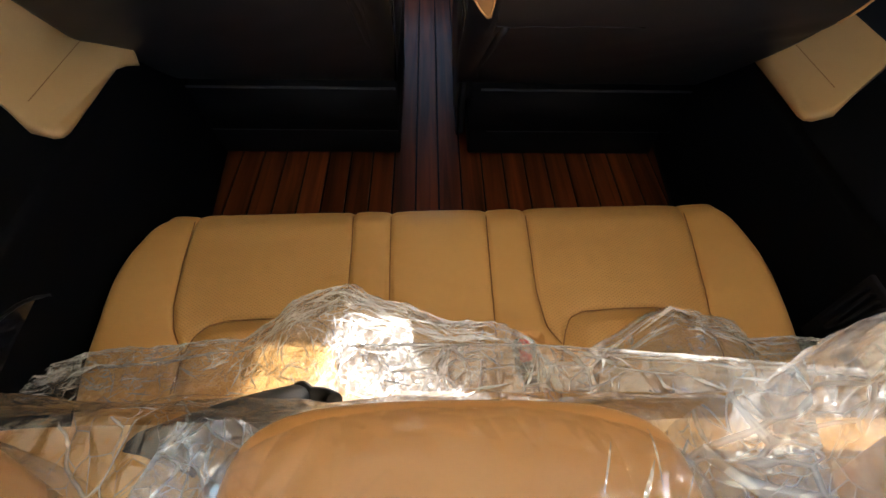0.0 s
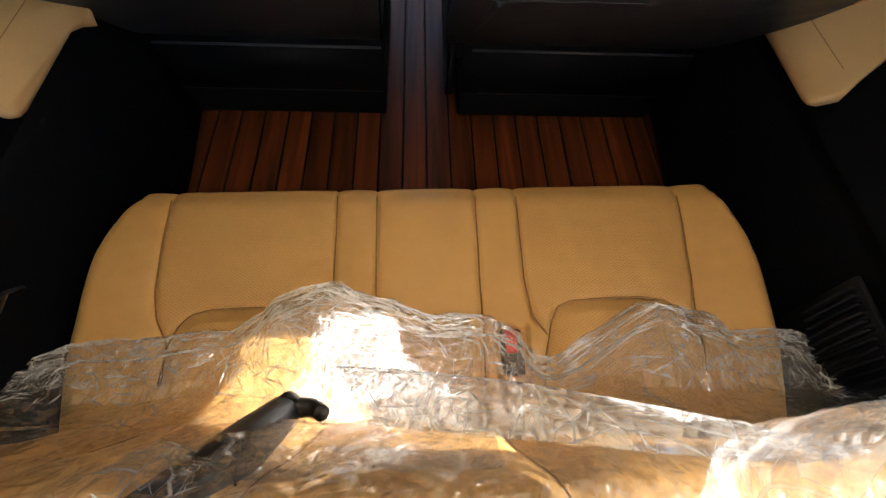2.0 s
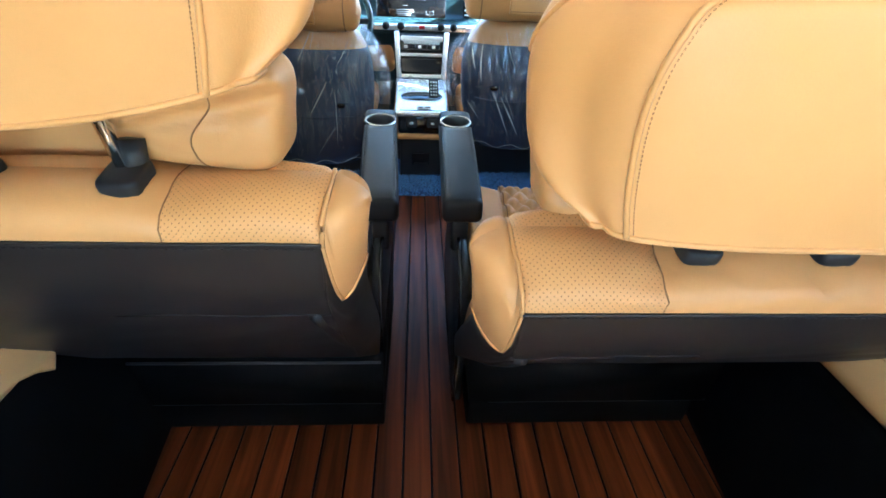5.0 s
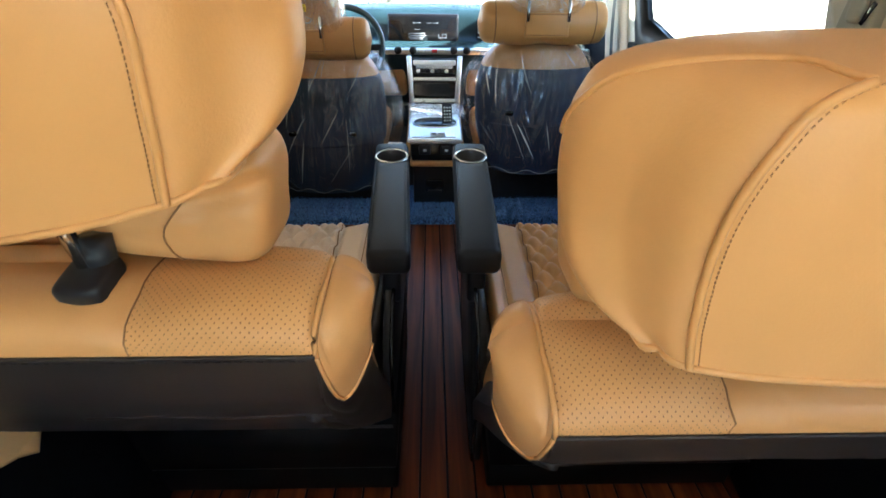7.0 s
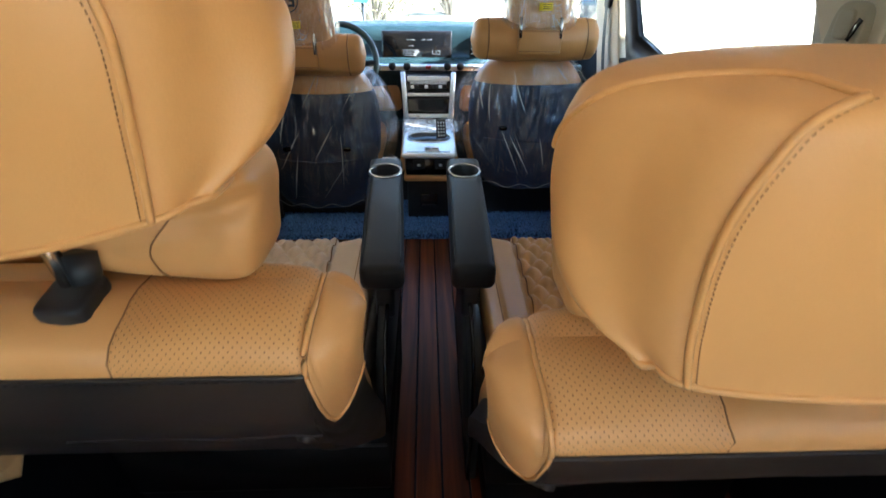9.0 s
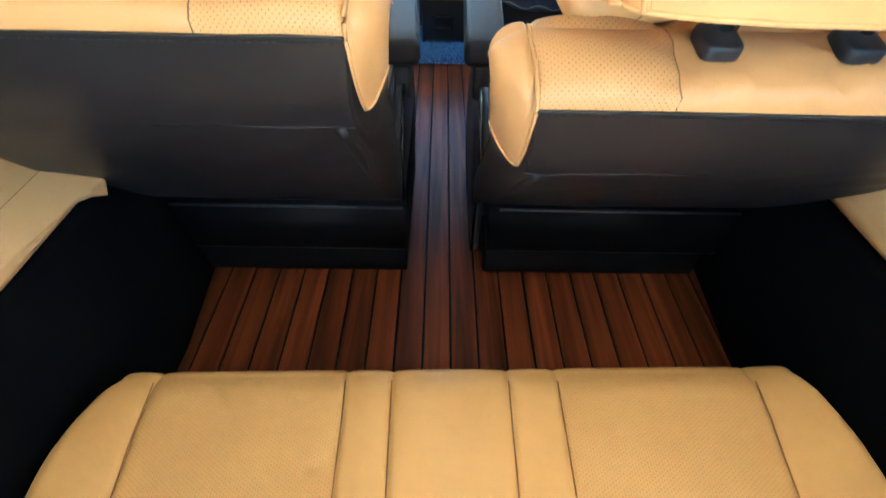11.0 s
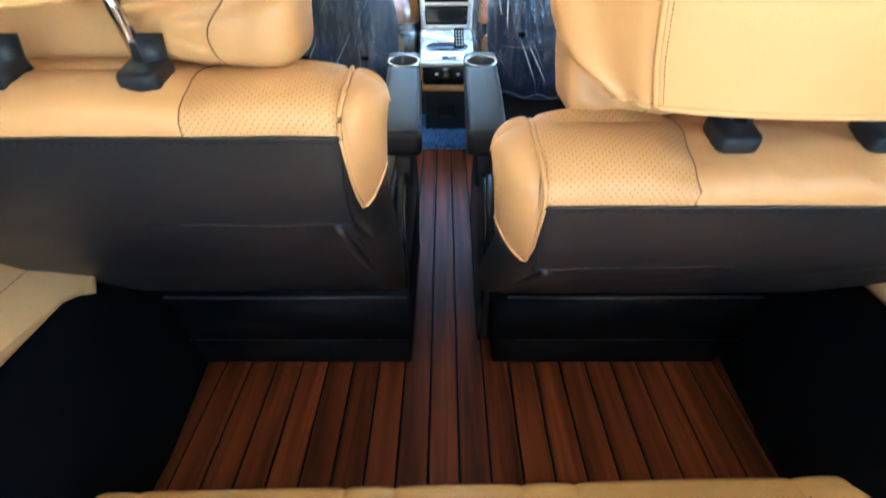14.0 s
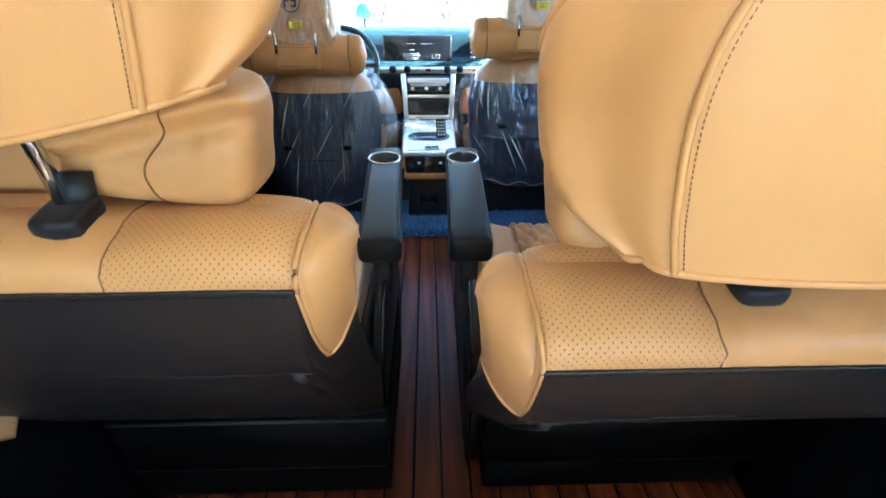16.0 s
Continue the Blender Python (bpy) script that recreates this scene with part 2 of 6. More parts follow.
MINT = surface("pale_green_plastic", (0.36, 0.42, 0.34), (0.30, 0.36, 0.29), 20, 0.5)
FILM = film_material("clear_wrapping_film", 0.10, 0.20, 0.7, 85, 0.08, 0.8, 0.05, (1, 1, 0.6), (20, 30, 0), 0.9)
HUMP = film_material("many_layered_film", 0.04, 0.22, 0.7, 70, 0.08, 0.5, 0.045, (1, 1, 0.6), (20, 30, 0), 0.9, 0.90)
SLACK = film_material("slack_film", 0.07, 0.18, 0.5, 24, 0.07, 0.6, 0.03, (1, 0.5, 0.5), (0, 0, 30), 0.6)
CLOUDY = film_material("bunched_film", 0.07, 0.18, 0.7, 70, 0.10, 0.5, 0.045, (1, 1, 0.6), (20, 30, 0), 0.9, 0.9)
FLAP = film_material("cloudy_film", 0.34, 0.26, 0.5, 28, 0.10, 0.4, 0.03, (1, 0.6, 0.6), (25, 0, 30), 0.5)
BAG = film_material("clear_seat_cover_film", 0.006, 0.09, 0.4, 10, 0.07, 0.12, 0.014, (1.5, 1, 0.25), (0, 32, 0), 0.6)
CRINKLE = film_material("crinkled_bag_film", 0.008, 0.16, 0.8, 26, 0.05, 0.7, 0.03, (1.6, 1, 0.35), (0, 20, 0), 0.8)
# doubled film, whitened so that its folds show the glints of the windows
GLINT_FOLD = film_material("glint_fold_film", 0.55, 0.4, 0.3, 60, 0.12, 0.4, 0.05)
TIGHT = film_material("tight_clear_film", 0.02, 0.07, 0.3, 12, 0.10, 0.12, 0.012, (1.4, 0.6, 0.6), (0, 0, 35))
GLASS = glass_material()
REAR_GLASS = glass_material("clear_rear_glass", (0.78, 0.82, 0.82))
# dark tint added to the unseen left panes, to cut light from that side
DIMMING_GLASS = glass_material("light_dimming_glass", (0.12, 0.135, 0.135))


# ---- mesh tools ----
def thing(name, label, category, at=(0, 0, 0), group="", kind=""):
    ob = new(name)
    ob.location, ob.empty_display_size = at, 0.05
    return tagged(ob, label, category, group, kind)


def part(name, bm, mat, parent=None, label="", smooth=True):
    me = bpy.data.meshes.new(name)
    bmesh.ops.recalc_face_normals(bm, faces=bm.faces)
    for f in bm.faces:
        f.smooth = smooth
    bm.to_mesh(me)
    bm.free()
    for m in mat if isinstance(mat, (list, tuple)) else [mat]:
        me.materials.append(m)
    ob = new(name, me)
    if parent:
        ob.parent = parent
        if parent.type == "EMPTY":
            ob.location = -parent.location
    if label:
        tagged(ob, label)
    return ob


def box(x0, x1, y0, y1, z0, z1, r=0.004, seg=2):
    bm = bmesh.new()
    bmesh.ops.create_cube(bm, size=1)
    for v in bm.verts:
        v.co = Vector(((x0 + x1) / 2 + v.co.x * (x1 - x0), (y0 + y1) / 2 + v.co.y * (y1 - y0), (z0 + z1) / 2 + v.co.z * (z1 - z0)))
    if r:
        bmesh.ops.bevel(bm, geom=bm.edges[:], offset=min(r, 0.45 * min(x1 - x0, y1 - y0, z1 - z0)), segments=seg, affect="EDGES", profile=0.5)
    return bm


def pillow(c, h, e=4.0, n=10, bend=None):
    """A rounded block with half sizes h round c; e: how square it is; bend: moves each point afterwards."""
    bm = bmesh.new()
    bmesh.ops.create_cube(bm, size=2)
    bmesh.ops.subdivide_edges(bm, edges=bm.edges[:], cuts=n, use_grid_fill=True)
    for v in bm.verts:
        p = Vector([math.copysign(abs(a) ** 0.8, a) for a in v.co])
        k = sum(abs(a) ** e for a in p) ** (1 / e)
        p /= k
        v.co = Vector((c[0] + p.x * h[0], c[1] + p.y * h[1], c[2] + p.z * h[2]))
        if bend:
            v.co = bend(v.co)
    return bm


def sheet(fn, nu, nv, close_u=False, keep=None, bm=None, uv=None):
    """A surface from fn(i, j); keep(i, j): which faces; uv(i, j): its map in metres."""
    bm = bm or bmesh.new()
    made = {}

    def vert(i, j):
        i = i % nu if close_u else i
        if (i, j) not in made:
            made[i, j] = bm.verts.new(fn(i, j))
        return made[i, j]
    lay = bm.loops.layers.uv.verify() if uv else None
    for i in range(nu if close_u else nu - 1):
        for j in range(nv - 1):
            if keep is None or keep(i, j):
                f = bm.faces.new((vert(i, j), vert(i + 1, j), vert(i + 1, j + 1), vert(i, j + 1)))
                if uv:
                    for loop, q in zip(f.loops, ((i, j), (i + 1, j), (i + 1, j + 1), (i, j + 1))):
                        loop[lay].uv = uv(*q)
    return bm


def tube(points, r, seg=6, bm=None, closed=False):
    """A round cord along the points."""
    bm = bm or bmesh.new()
    pts = [Vector(p) for p in points]
    rings = []
    count = len(pts)
    for k, p in enumerate(pts):
        a, b = (pts[k - 1], pts[(k + 1) % count]) if closed else (pts[max(k - 1, 0)], pts[min(k + 1, count - 1)])
        t = (b - a).normalized()
        s = t.cross(Vector((0.13, 0.31, 0.94))).normalized()
        u = t.cross(s)
        rad = r(k / max(count - 1, 1)) if callable(r) else r
        rings.append([bm.verts.new(p + rad * (s * math.cos(2 * math.pi * q / seg) + u * math.sin(2 * math.pi * q / seg))) for q in range(seg)])
    for k in range(count if closed else count - 1):
        a, b = rings[k], rings[(k + 1) % count]
        for q in range(seg):
            bm.faces.new((a[q], a[(q + 1) % seg], b[(q + 1) % seg], b[q]))
    if not closed:
        bm.faces.new(rings[0]), bm.faces.new(rings[-1])
    return bm


def turned(profile, seg=32, c=(0, 0, 0), m=None):
    """A body of revolution round z: profile of (radius, height)."""
    bm = sheet(lambda i, j: (profile[j][0] * math.cos(2 * math.pi * i / seg), profile[j][0] * math.sin(2 * math.pi * i / seg), profile[j][1]), seg, len(profile), True)
    bmesh.ops.remove_doubles(bm, verts=bm.verts, dist=1e-6)
    for v in bm.verts:
        v.co = (m @ v.co if m else v.co) + Vector(c)
    return bm


def stitches(line, r=0.0011, dash=0.006, gap=0.003):
    """A row of short thread stitches along a line, in one mesh."""
    pts = even(line, 400)
    step = (pts[1] - pts[0]).length
    bm, k = bmesh.new(), 0
    n, g = max(2, round(dash / step)), max(1, round(gap / step))
    while k + n < 400:
        tube([pts[k], pts[k + n // 2], pts[k + n]], r, 4, bm)
        k += n + g
    return bm


def smooth_line(points, times=2, closed=False):
    pts = [Vector(p) for p in points]
    for _ in range(times):
        out = [] if closed else [pts[0]]
        for k in range(len(pts) if closed else len(pts) - 1):
            a, b = pts[k], pts[(k + 1) % len(pts)]
            out += [a * 0.75 + b * 0.25, a * 0.25 + b * 0.75]
        pts = out if closed else out + [pts[-1]]
    return pts


def even(points, count, closed=False):
    """The same line with its points at even steps."""
    pts = [Vector(p) for p in points] + ([Vector(points[0])] if closed else [])
    far = [0.0]
    for a, b in zip(pts, pts[1:]):
        far.append(far[-1] + (b - a).length)
    out, k = [], 0
    for i in range(count):
        d = far[-1] * i / (count if closed else count - 1)
        while k < len(far) - 2 and far[k + 1] < d:
            k += 1
        s = (d - far[k]) / max(far[k + 1] - far[k], 1e-9)
        out.append(pts[k].lerp(pts[k + 1], min(s, 1)))
    return out


def slab(outline, z0, z1, r=0.003):
    """A flat body with the outline (x, y) between two heights."""
    bm = bmesh.new()
    low = [bm.verts.new((x, y, z0)) for x, y in outline]
    high = [bm.verts.new((x, y, z1)) for x, y in outline]
    bm.faces.new(low[::-1])
    top = bm.faces.new(high)
    for k in range(len(outline)):
        bm.faces.new((low[k], low[(k + 1) % len(outline)], high[(k + 1) % len(outline)], high[k]))
    if r:
        bmesh.ops.bevel(bm, geom=list(top.edges), offset=r, segments=2, affect="EDGES", profile=0.5)
    return bm


def placed(bm, m):
    bmesh.ops.transform(bm, matrix=m, verts=bm.verts)
    return bm


def near_line(x, y, line):
    """The distance of (x, y) from a line of points."""
    best = 9.0
    for (ax, ay), (bx, by) in zip(line, line[1:]):
        dx, dy = bx - ax, by - ay
        t = max(0, min(1, ((x - ax) * dx + (y - ay) * dy) / (dx * dx + dy * dy + 1e-12)))
        best = min(best, math.hypot(x - ax - t * dx, y - ay - t * dy))
    return best


# ---- the vehicle's shell ----
def wall_box(name, x0, x1, y0, y1, z0, z1, mat, label, r=0.01):
    return tagged(part(name, box(x0, x1, y0, y1, z0, z1, r), mat), label, "vehicle trim", kind="structure")


floor = tagged(part("floor", box(-0.80, 0.80, -0.30, 2.235, -0.05, -0.004, 0), CAULK, smooth=False), "dark navy caulked bed under the wooden deck", "floor", kind="structure")
front_floor = tagged(part("floor_front", box(-0.80, 0.80, 2.236, 3.75, -0.05, -0.006, 0), FELT, smooth=False), "black carpeted footwell floor in front", "floor", kind="structure")

def roof_point(i, j):
    x = -0.84 + 1.68 * i / 24
    y = -0.44 + 3.46 * j / 40
    drop = 0.05 * (abs(x) / 0.84) ** 4 + 0.10 * max(0, (y - 1.9) / 1.12) ** 2
    return x, y, 1.20 - drop


bm = sheet(roof_point, 25, 41)
bmesh.ops.solidify(bm, geom=bm.faces[:], thickness=-0.04)
tagged(part("ceiling", bm, LINER), "beige cloth headliner of the cabin", "ceiling", kind="structure")


def side_wall(s, name):
    """The cabin's side: black lower trim, beige upper trim with openings for the windows."""
    x0, x1 = sorted((s * 0.79, s * 0.85))
    wall_box("wall_" + name + "_lower", x0, x1, -0.44, 3.72, -0.06, 0.70, TRIM, "black plastic lower side trim of the cabin")
    wall_box("wall_" + name + "_upper", x0, x1, -0.44, 3.05, 1.06, 1.19, BEIGE, "beige upper side trim above the windows")
    # the gap behind the quarter wall is an unseen window, opened for the sun
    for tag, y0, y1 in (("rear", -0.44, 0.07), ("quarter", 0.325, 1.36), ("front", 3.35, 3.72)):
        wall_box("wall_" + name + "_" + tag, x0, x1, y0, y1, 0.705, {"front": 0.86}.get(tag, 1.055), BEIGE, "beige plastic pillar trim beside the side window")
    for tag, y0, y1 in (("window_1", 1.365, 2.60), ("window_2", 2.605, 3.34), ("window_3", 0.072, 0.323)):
        g = tagged(part(tag + "_" + name, box(s * 0.82 - 0.002, s * 0.82 + 0.002, y0, y1, 0.70, 1.06, 0), DIMMING_GLASS if s < 0 and tag != "window_2" else GLASS, smooth=False), "unseen left window pane tinted to dim the cabin" if s < 0 and tag != "window_2" else "clear side window pane of the vehicle", "window", kind="structure")
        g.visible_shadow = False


def pillar_trim(s, name, outline, label, thick=0.05, mat=BEIGE, x=0.785):
    """A flat pillar cover with its outline (y, z)."""
    turn = Matrix(((0, 0, s, s * x), (1, 0, 0, 0), (0, 1, 0, 0), (0, 0, 0, 1)))
    bm = slab(outline, 0, thick, 0)
    bmesh.ops.bevel(bm, geom=bm.edges[:], offset=0.008, segments=2, affect="EDGES", profile=0.5)
    return tagged(part(name, placed(bm, turn), mat), label, "vehicle trim", kind="structure")


for s, name in ((-1, "left"), (1, "right")):
    # two unseen trims narrow that opening to shape the sun patch
    pillar_trim(s, "sun_mask_lower_" + name, [(0.06, 0.69), (0.335, 0.69), (0.335, 0.875), (0.27, 0.865), (0.23, 0.82), (0.19, 0.755), (0.06, 0.725)], "unseen beige trim added to cut the sun patch from below")
    pillar_trim(s, "sun_mask_upper_" + name, [(0.06, 1.05), (0.13, 1.045), (0.19, 1.01), (0.25, 0.99), (0.335, 0.985), (0.335, 1.07), (0.06, 1.07)], "unseen beige trim added to cut the sun patch from above")
    pillar_trim(s, "pillar_rear_" + name, [(1.30, 0.69), (1.405, 0.69), (1.435, 0.80), (1.475, 0.93), (1.555, 1.03), (1.60, 1.075), (1.30, 1.075)], "beige plastic pillar trim behind the sliding door window")
    pillar_trim(s, "pillar_middle_" + name, [(2.377, 0.45), (2.667, 0.45), (2.98, 1.075), (2.70, 1.075)], "beige plastic middle pillar trim")
    pillar_trim(s, "gasket_" + name, [(1.40, 0.69), (2.46, 0.69), (2.69, 1.075), (2.585, 1.075), (2.375, 0.79), (2.26, 0.775), (2.15, 0.742), (1.43, 0.735)], "black rubber gasket of the sliding door window", 0.02, RUBBER, 0.80)


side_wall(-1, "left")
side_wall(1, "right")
wall_box("wall_front", -0.85, 0.85, 3.70, 3.76, -0.06, 0.74, TRIM, "black bulkhead behind the dashboard")
# the tailgate with its window: unseen, added shut to cut light from behind
wall_box("tailgate_lower", -0.79, 0.79, -0.50, -0.445, -0.06, 0.64, TRIM, "black lower trim of the tailgate")
wall_box("tailgate_upper", -0.79, 0.79, -0.50, -0.445, 1.08, 1.19, BEIGE, "beige trim above the tailgate window")
for s, name in ((-1, "left"), (1, "right")):
    x0, x1 = sorted((s * 0.66, s * 0.79))
    wall_box("tailgate_" + name, x0, x1, -0.50, -0.445, 0.642, 1.078, BEIGE, "beige side trim of the tailgate window")
rear_glass = tagged(part("window_rear", box(-0.66, 0.66, -0.475, -0.470, 0.64, 1.08, 0), REAR_GLASS, smooth=False), "clear tailgate window pane", "window", kind="structure")
rear_glass.visible_shadow = False

# the windscreen, from the dashboard's far edge up to the roof
windscreen = tagged(part("windscreen", sheet(lambda i, j: (-0.80 + 1.6 * i / 20, 3.70 - 0.70 * j / 8 - 0.06 * (abs(i - 10) / 10) ** 2, 0.76 + 0.36 * j / 8), 21, 9), GLASS), "clear raked windscreen over the dashboard", "windscreen", kind="structure")
windscreen.visible_shadow = False
for s, name in ((-1, "left"), (1, "right")):
    tagged(part("pillar_front_" + name, tube([(s * 0.83, 3.70, 0.72), (s * 0.81, 3.35, 0.93), (s * 0.78, 3.0, 1.11)], 0.045, 10), BEIGE), "beige slanted windscreen pillar trim", "pillar", kind="structure")

# ---- outdoors ----
def land(i, j):
    """A flat yard that rises to a dry bank ahead of the vehicle."""
    x, y = -80 + 4 * i, -60 + 4 * j
    rise = max(0, (y - 9) / 26)
    return x, y, -0.55 + 7.0 * min(1, rise) ** 1.2 + (0.25 * noise.noise(Vector((x * 0.2, y * 0.2, 0))) if y > 9 else 0)


tagged(part("ground", sheet(land, 41, 41), surface("pale_dusty_ground", (0.64, 0.60, 0.51), (0.24, 0.22, 0.12), 2.2, 0.9, 0.3, 30, wear=0.16)), "pale dusty yard and dry bank under the sun", "ground", kind="structure")


def shrub(cx, cy, z, r, h, seed):
    """A dry bush: bare crooked stems and sparse small leaves."""
    rnd = random.Random(seed)
    bush = thing("shrub", "dry leafy shrub on the sunlit bank", "shrub", (cx, cy, z), group="shrubs ahead")
    stems, leaves = bmesh.new(), bmesh.new()
    for k in range(16):
        a, tilt = rnd.uniform(0, 6.28), rnd.uniform(0.1, 0.8)
        pts = [Vector((cx, cy, z - 0.1))]
        for q in range(5):
            a += rnd.uniform(-0.5, 0.5)
            pts.append(pts[-1] + Vector((math.cos(a) * tilt * r * 0.35, math.sin(a) * tilt * r * 0.35, h * 0.24 * rnd.uniform(0.6, 1.2))))
        tube(pts, lambda t: 0.035 * (1 - 0.8 * t), 5, stems)
        for q in range(64):
            p = pts[rnd.randint(2, 5)] + Vector([rnd.gauss(0, r * 0.22) for _ in range(3)])
            d1, d2 = Vector([rnd.gauss(0, 1) for _ in range(3)]).normalized() * 0.05, Vector([rnd.gauss(0, 1) for _ in range(3)]).normalized() * 0.03
            leaves.faces.new([leaves.verts.new(p + e) for e in (d1, d2, -d1, -d2)])
    part("stems", stems, BARK, bush)
    part("leaves", leaves, LEAF, bush, smooth=False)


BARK = surface("pale_bark", (0.30, 0.26, 0.21), (0.20, 0.17, 0.13), 12, 0.9, 0.4, 80)
LEAF = surface("dry_green_leaf", (0.09, 0.095, 0.04), (0.24, 0.21, 0.12), 3, 0.7, 0.2, 90)
for k, (x, y, r, h) in enumerate(((-5.2, 12, 1.0, 1.5), (-3.0, 14, 1.2, 1.7), (-1.2, 12.5, 0.9, 1.3), (0.6, 13.5, 1.1, 1.6), (2.3, 12.2, 0.9, 1.4), (3.6, 15, 1.3, 1.9), (-4.0, 18, 1.4, 2.0), (0.2, 19, 1.5, 2.1), (5.5, 17, 1.5, 2.0), (-2.0, 16.5, 1.2, 1.6), (1.6, 16.2, 1.2, 1.7), (3.0, 19.5, 1.6, 2.2), (-0.6, 22, 1.7, 2.3), (-5.6, 21, 1.7, 2.2), (4.4, 13.2, 0.9, 1.2))):
    shrub(x, y, -0.55 + 7.0 * max(0, (y - 9) / 26) ** 1.2, r, h, k + 3)
# added white wall: keeps sun off the second row, ends short for the console
tagged(part("sun_block_wall", box(1.75, 1.95, 0.75, 2.55, -0.55, 2.6, 0.01), surface("white_wash", (0.90, 0.90, 0.88), (0.84, 0.84, 0.82), 1.5, 0.9, 0.3, 60)), "white wall added beside the vehicle to block the sun", "wall", kind="structure")


def parked_car(x0, x1, y0, length):
    """A small blue car seen from behind."""
    car = thing("parked_car", "blue hatchback car with red tail lights parked in the yard", "car", ((x0 + x1) / 2, y0, -0.55))
    z = -0.55
    side = even(smooth_line([(0.05, 0.30, 0), (0.0, 0.62, 0), (0.10, 0.98, 0), (0.50, 1.42, 0), (1.6, 1.48, 0), (2.5, 1.02, 0), (length - 0.2, 0.88, 0), (length, 0.60, 0), (length - 0.05, 0.28, 0)], 2, True), 60, True)
    lie = Matrix(((0, 0, 1, x0), (1, 0, 0, y0), (0, 1, 0, z), (0, 0, 0, 1)))
    body = part("body", placed(slab([(p.x, p.y) for p in side], 0, x1 - x0, 0.05), lie), surface("blue_car_paint", (0.0015, 0.003, 0.008), (0.001, 0.002, 0.005), 4, 0.5, 0.02, 200, spec=0.02), car)
    part("rear_window", placed(box(x0 + 0.2, x1 - 0.2, -0.012, 0.012, -0.19, 0.19, 0.01), pose(0, y0 + 0.29, z + 1.18, -44)), TRIM, car)
    part("bumper", box(x0 + 0.02, x1 - 0.02, y0 - 0.05, y0 + 0.12, z + 0.30, z + 0.52, 0.04, 3), RUBBER, car)
    for a, b in ((x0 + 0.02, x0 + 0.30), (x1 - 0.30, x1 - 0.02)):
        part("tail_light", box(a, b, y0 - 0.03, y0 + 0.10, z + 0.86, z + 1.02, 0.03, 3), RED, body, "red tail light")
    for x in (x0 + 0.09, x1 - 0.09):
        for y in (y0 + 0.75, y0 + length - 0.75):
            wheel_part = part("wheel", placed(turned([(0.0, -0.1), (0.29, -0.1), (0.32, -0.06), (0.32, 0.06), (0.29, 0.1), (0.0, 0.1)], 28), pose(x, y, z + 0.32, 0, 90)), RUBBER, car, "black tyre")
            part("rim", placed(turned([(0.0, 0.115), (0.17, 0.11), (0.19, 0.1)], 24), pose(x, y, z + 0.32, 0, 90 if x > (x0 + x1) / 2 else -90)), SILVER, wheel_part, "silver rim")


parked_car(1.90, 3.45, 8.8, 3.9)
bundle = tagged(part("tarpaulin", pillow((-1.05, 9.2, 0.80), (0.13, 0.12, 0.12), 2.6, 14, lambda c: c + Vector((0.04, 0.03, 0.03)) * noise.noise(c * 6)), surface("blue_tarpaulin", (0.05, 0.25, 0.50), (0.03, 0.16, 0.38), 8, 0.5)), "blue tarpaulin bundled on a post in the yard", "tarpaulin")
post = tagged(part("bundle_post", tube([(-1.05, 9.2, -0.6), (-1.05, 9.2, 0.72)], 0.025, 10), RUBBER), "dark post under the blue tarpaulin", "post")

# ---- third row: the bench ----
SEAMS = {
    "outer_left": [(-0.470, 0.66), (-0.469, 0.622), (-0.460, 0.503), (-0.448, 0.412), (-0.432, 0.363), (-0.406, 0.321), (-0.400, 0.26)],
    "inner_left": [(-0.167, 0.66), (-0.165, 0.622), (-0.160, 0.537), (-0.156, 0.413), (-0.156, 0.20)],
    "middle_left": [(-0.091, 0.66), (-0.091, 0.622), (-0.087, 0.483), (-0.083, 0.377), (-0.080, 0.20)],
    "middle_right": [(0.094, 0.66), (0.094, 0.630), (0.092, 0.507), (0.091, 0.387), (0.089, 0.20)],
    "inner_right": [(0.171, 0.66), (0.171, 0.630), (0.169, 0.530), (0.167, 0.426), (0.174, 0.357), (0.193, 0.326)],
    "outer_right": [(0.484, 0.66), (0.482, 0.630), (0.474, 0.539), (0.458, 0.424), (0.444, 0.351), (0.43, 0.26)],
    "pad_left": [(-0.406, 0.26), (-0.404, 0.32), (-0.395, 0.352), (-0.380, 0.370), (-0.350, 0.379), (-0.272, 0.381), (-0.20, 0.376), (-0.172, 0.355), (-0.156, 0.30)],
    "pad_right": [(0.180, 0.24), (0.186, 0.29), (0.202, 0.346), (0.215, 0.373), (0.238, 0.384), (0.30, 0.389), (0.36, 0.389), (0.400, 0.382), (0.428, 0.36), (0.444, 0.33)],
}
CUSHION_BACK, CUSHION_FRONT = 0.16, 0.598


def table(rows, x):
    for (a, va), (b, vb) in zip(rows, rows[1:]):
        if a <= x <= b:
            return va + (vb - va) * (x - a) / (b - a)
    return rows[0][1] if x < rows[0][0] else rows[-1][1]


def curve(rows, x):
    """A smooth line through the rows (x, value)."""
    n = len(rows)
    x = max(rows[0][0], min(rows[-1][0], x))
    for k in range(n - 1):
        (a, va), (b, vb) = rows[k], rows[k + 1]
        if a <= x <= b:
            t = (x - a) / (b - a)
            ma = (vb - rows[k - 1][1]) / (b - rows[k - 1][0]) if k else (vb - va) / (b - a)
            mb = (rows[k + 2][1] - va) / (rows[k + 2][0] - a) if k + 2 < n else (vb - va) / (b - a)
            h = b - a
            return (2 * t ** 3 - 3 * t * t + 1) * va + (t ** 3 - 2 * t * t + t) * h * ma + (3 * t * t - 2 * t ** 3) * vb + (t ** 3 - t * t) * h * mb


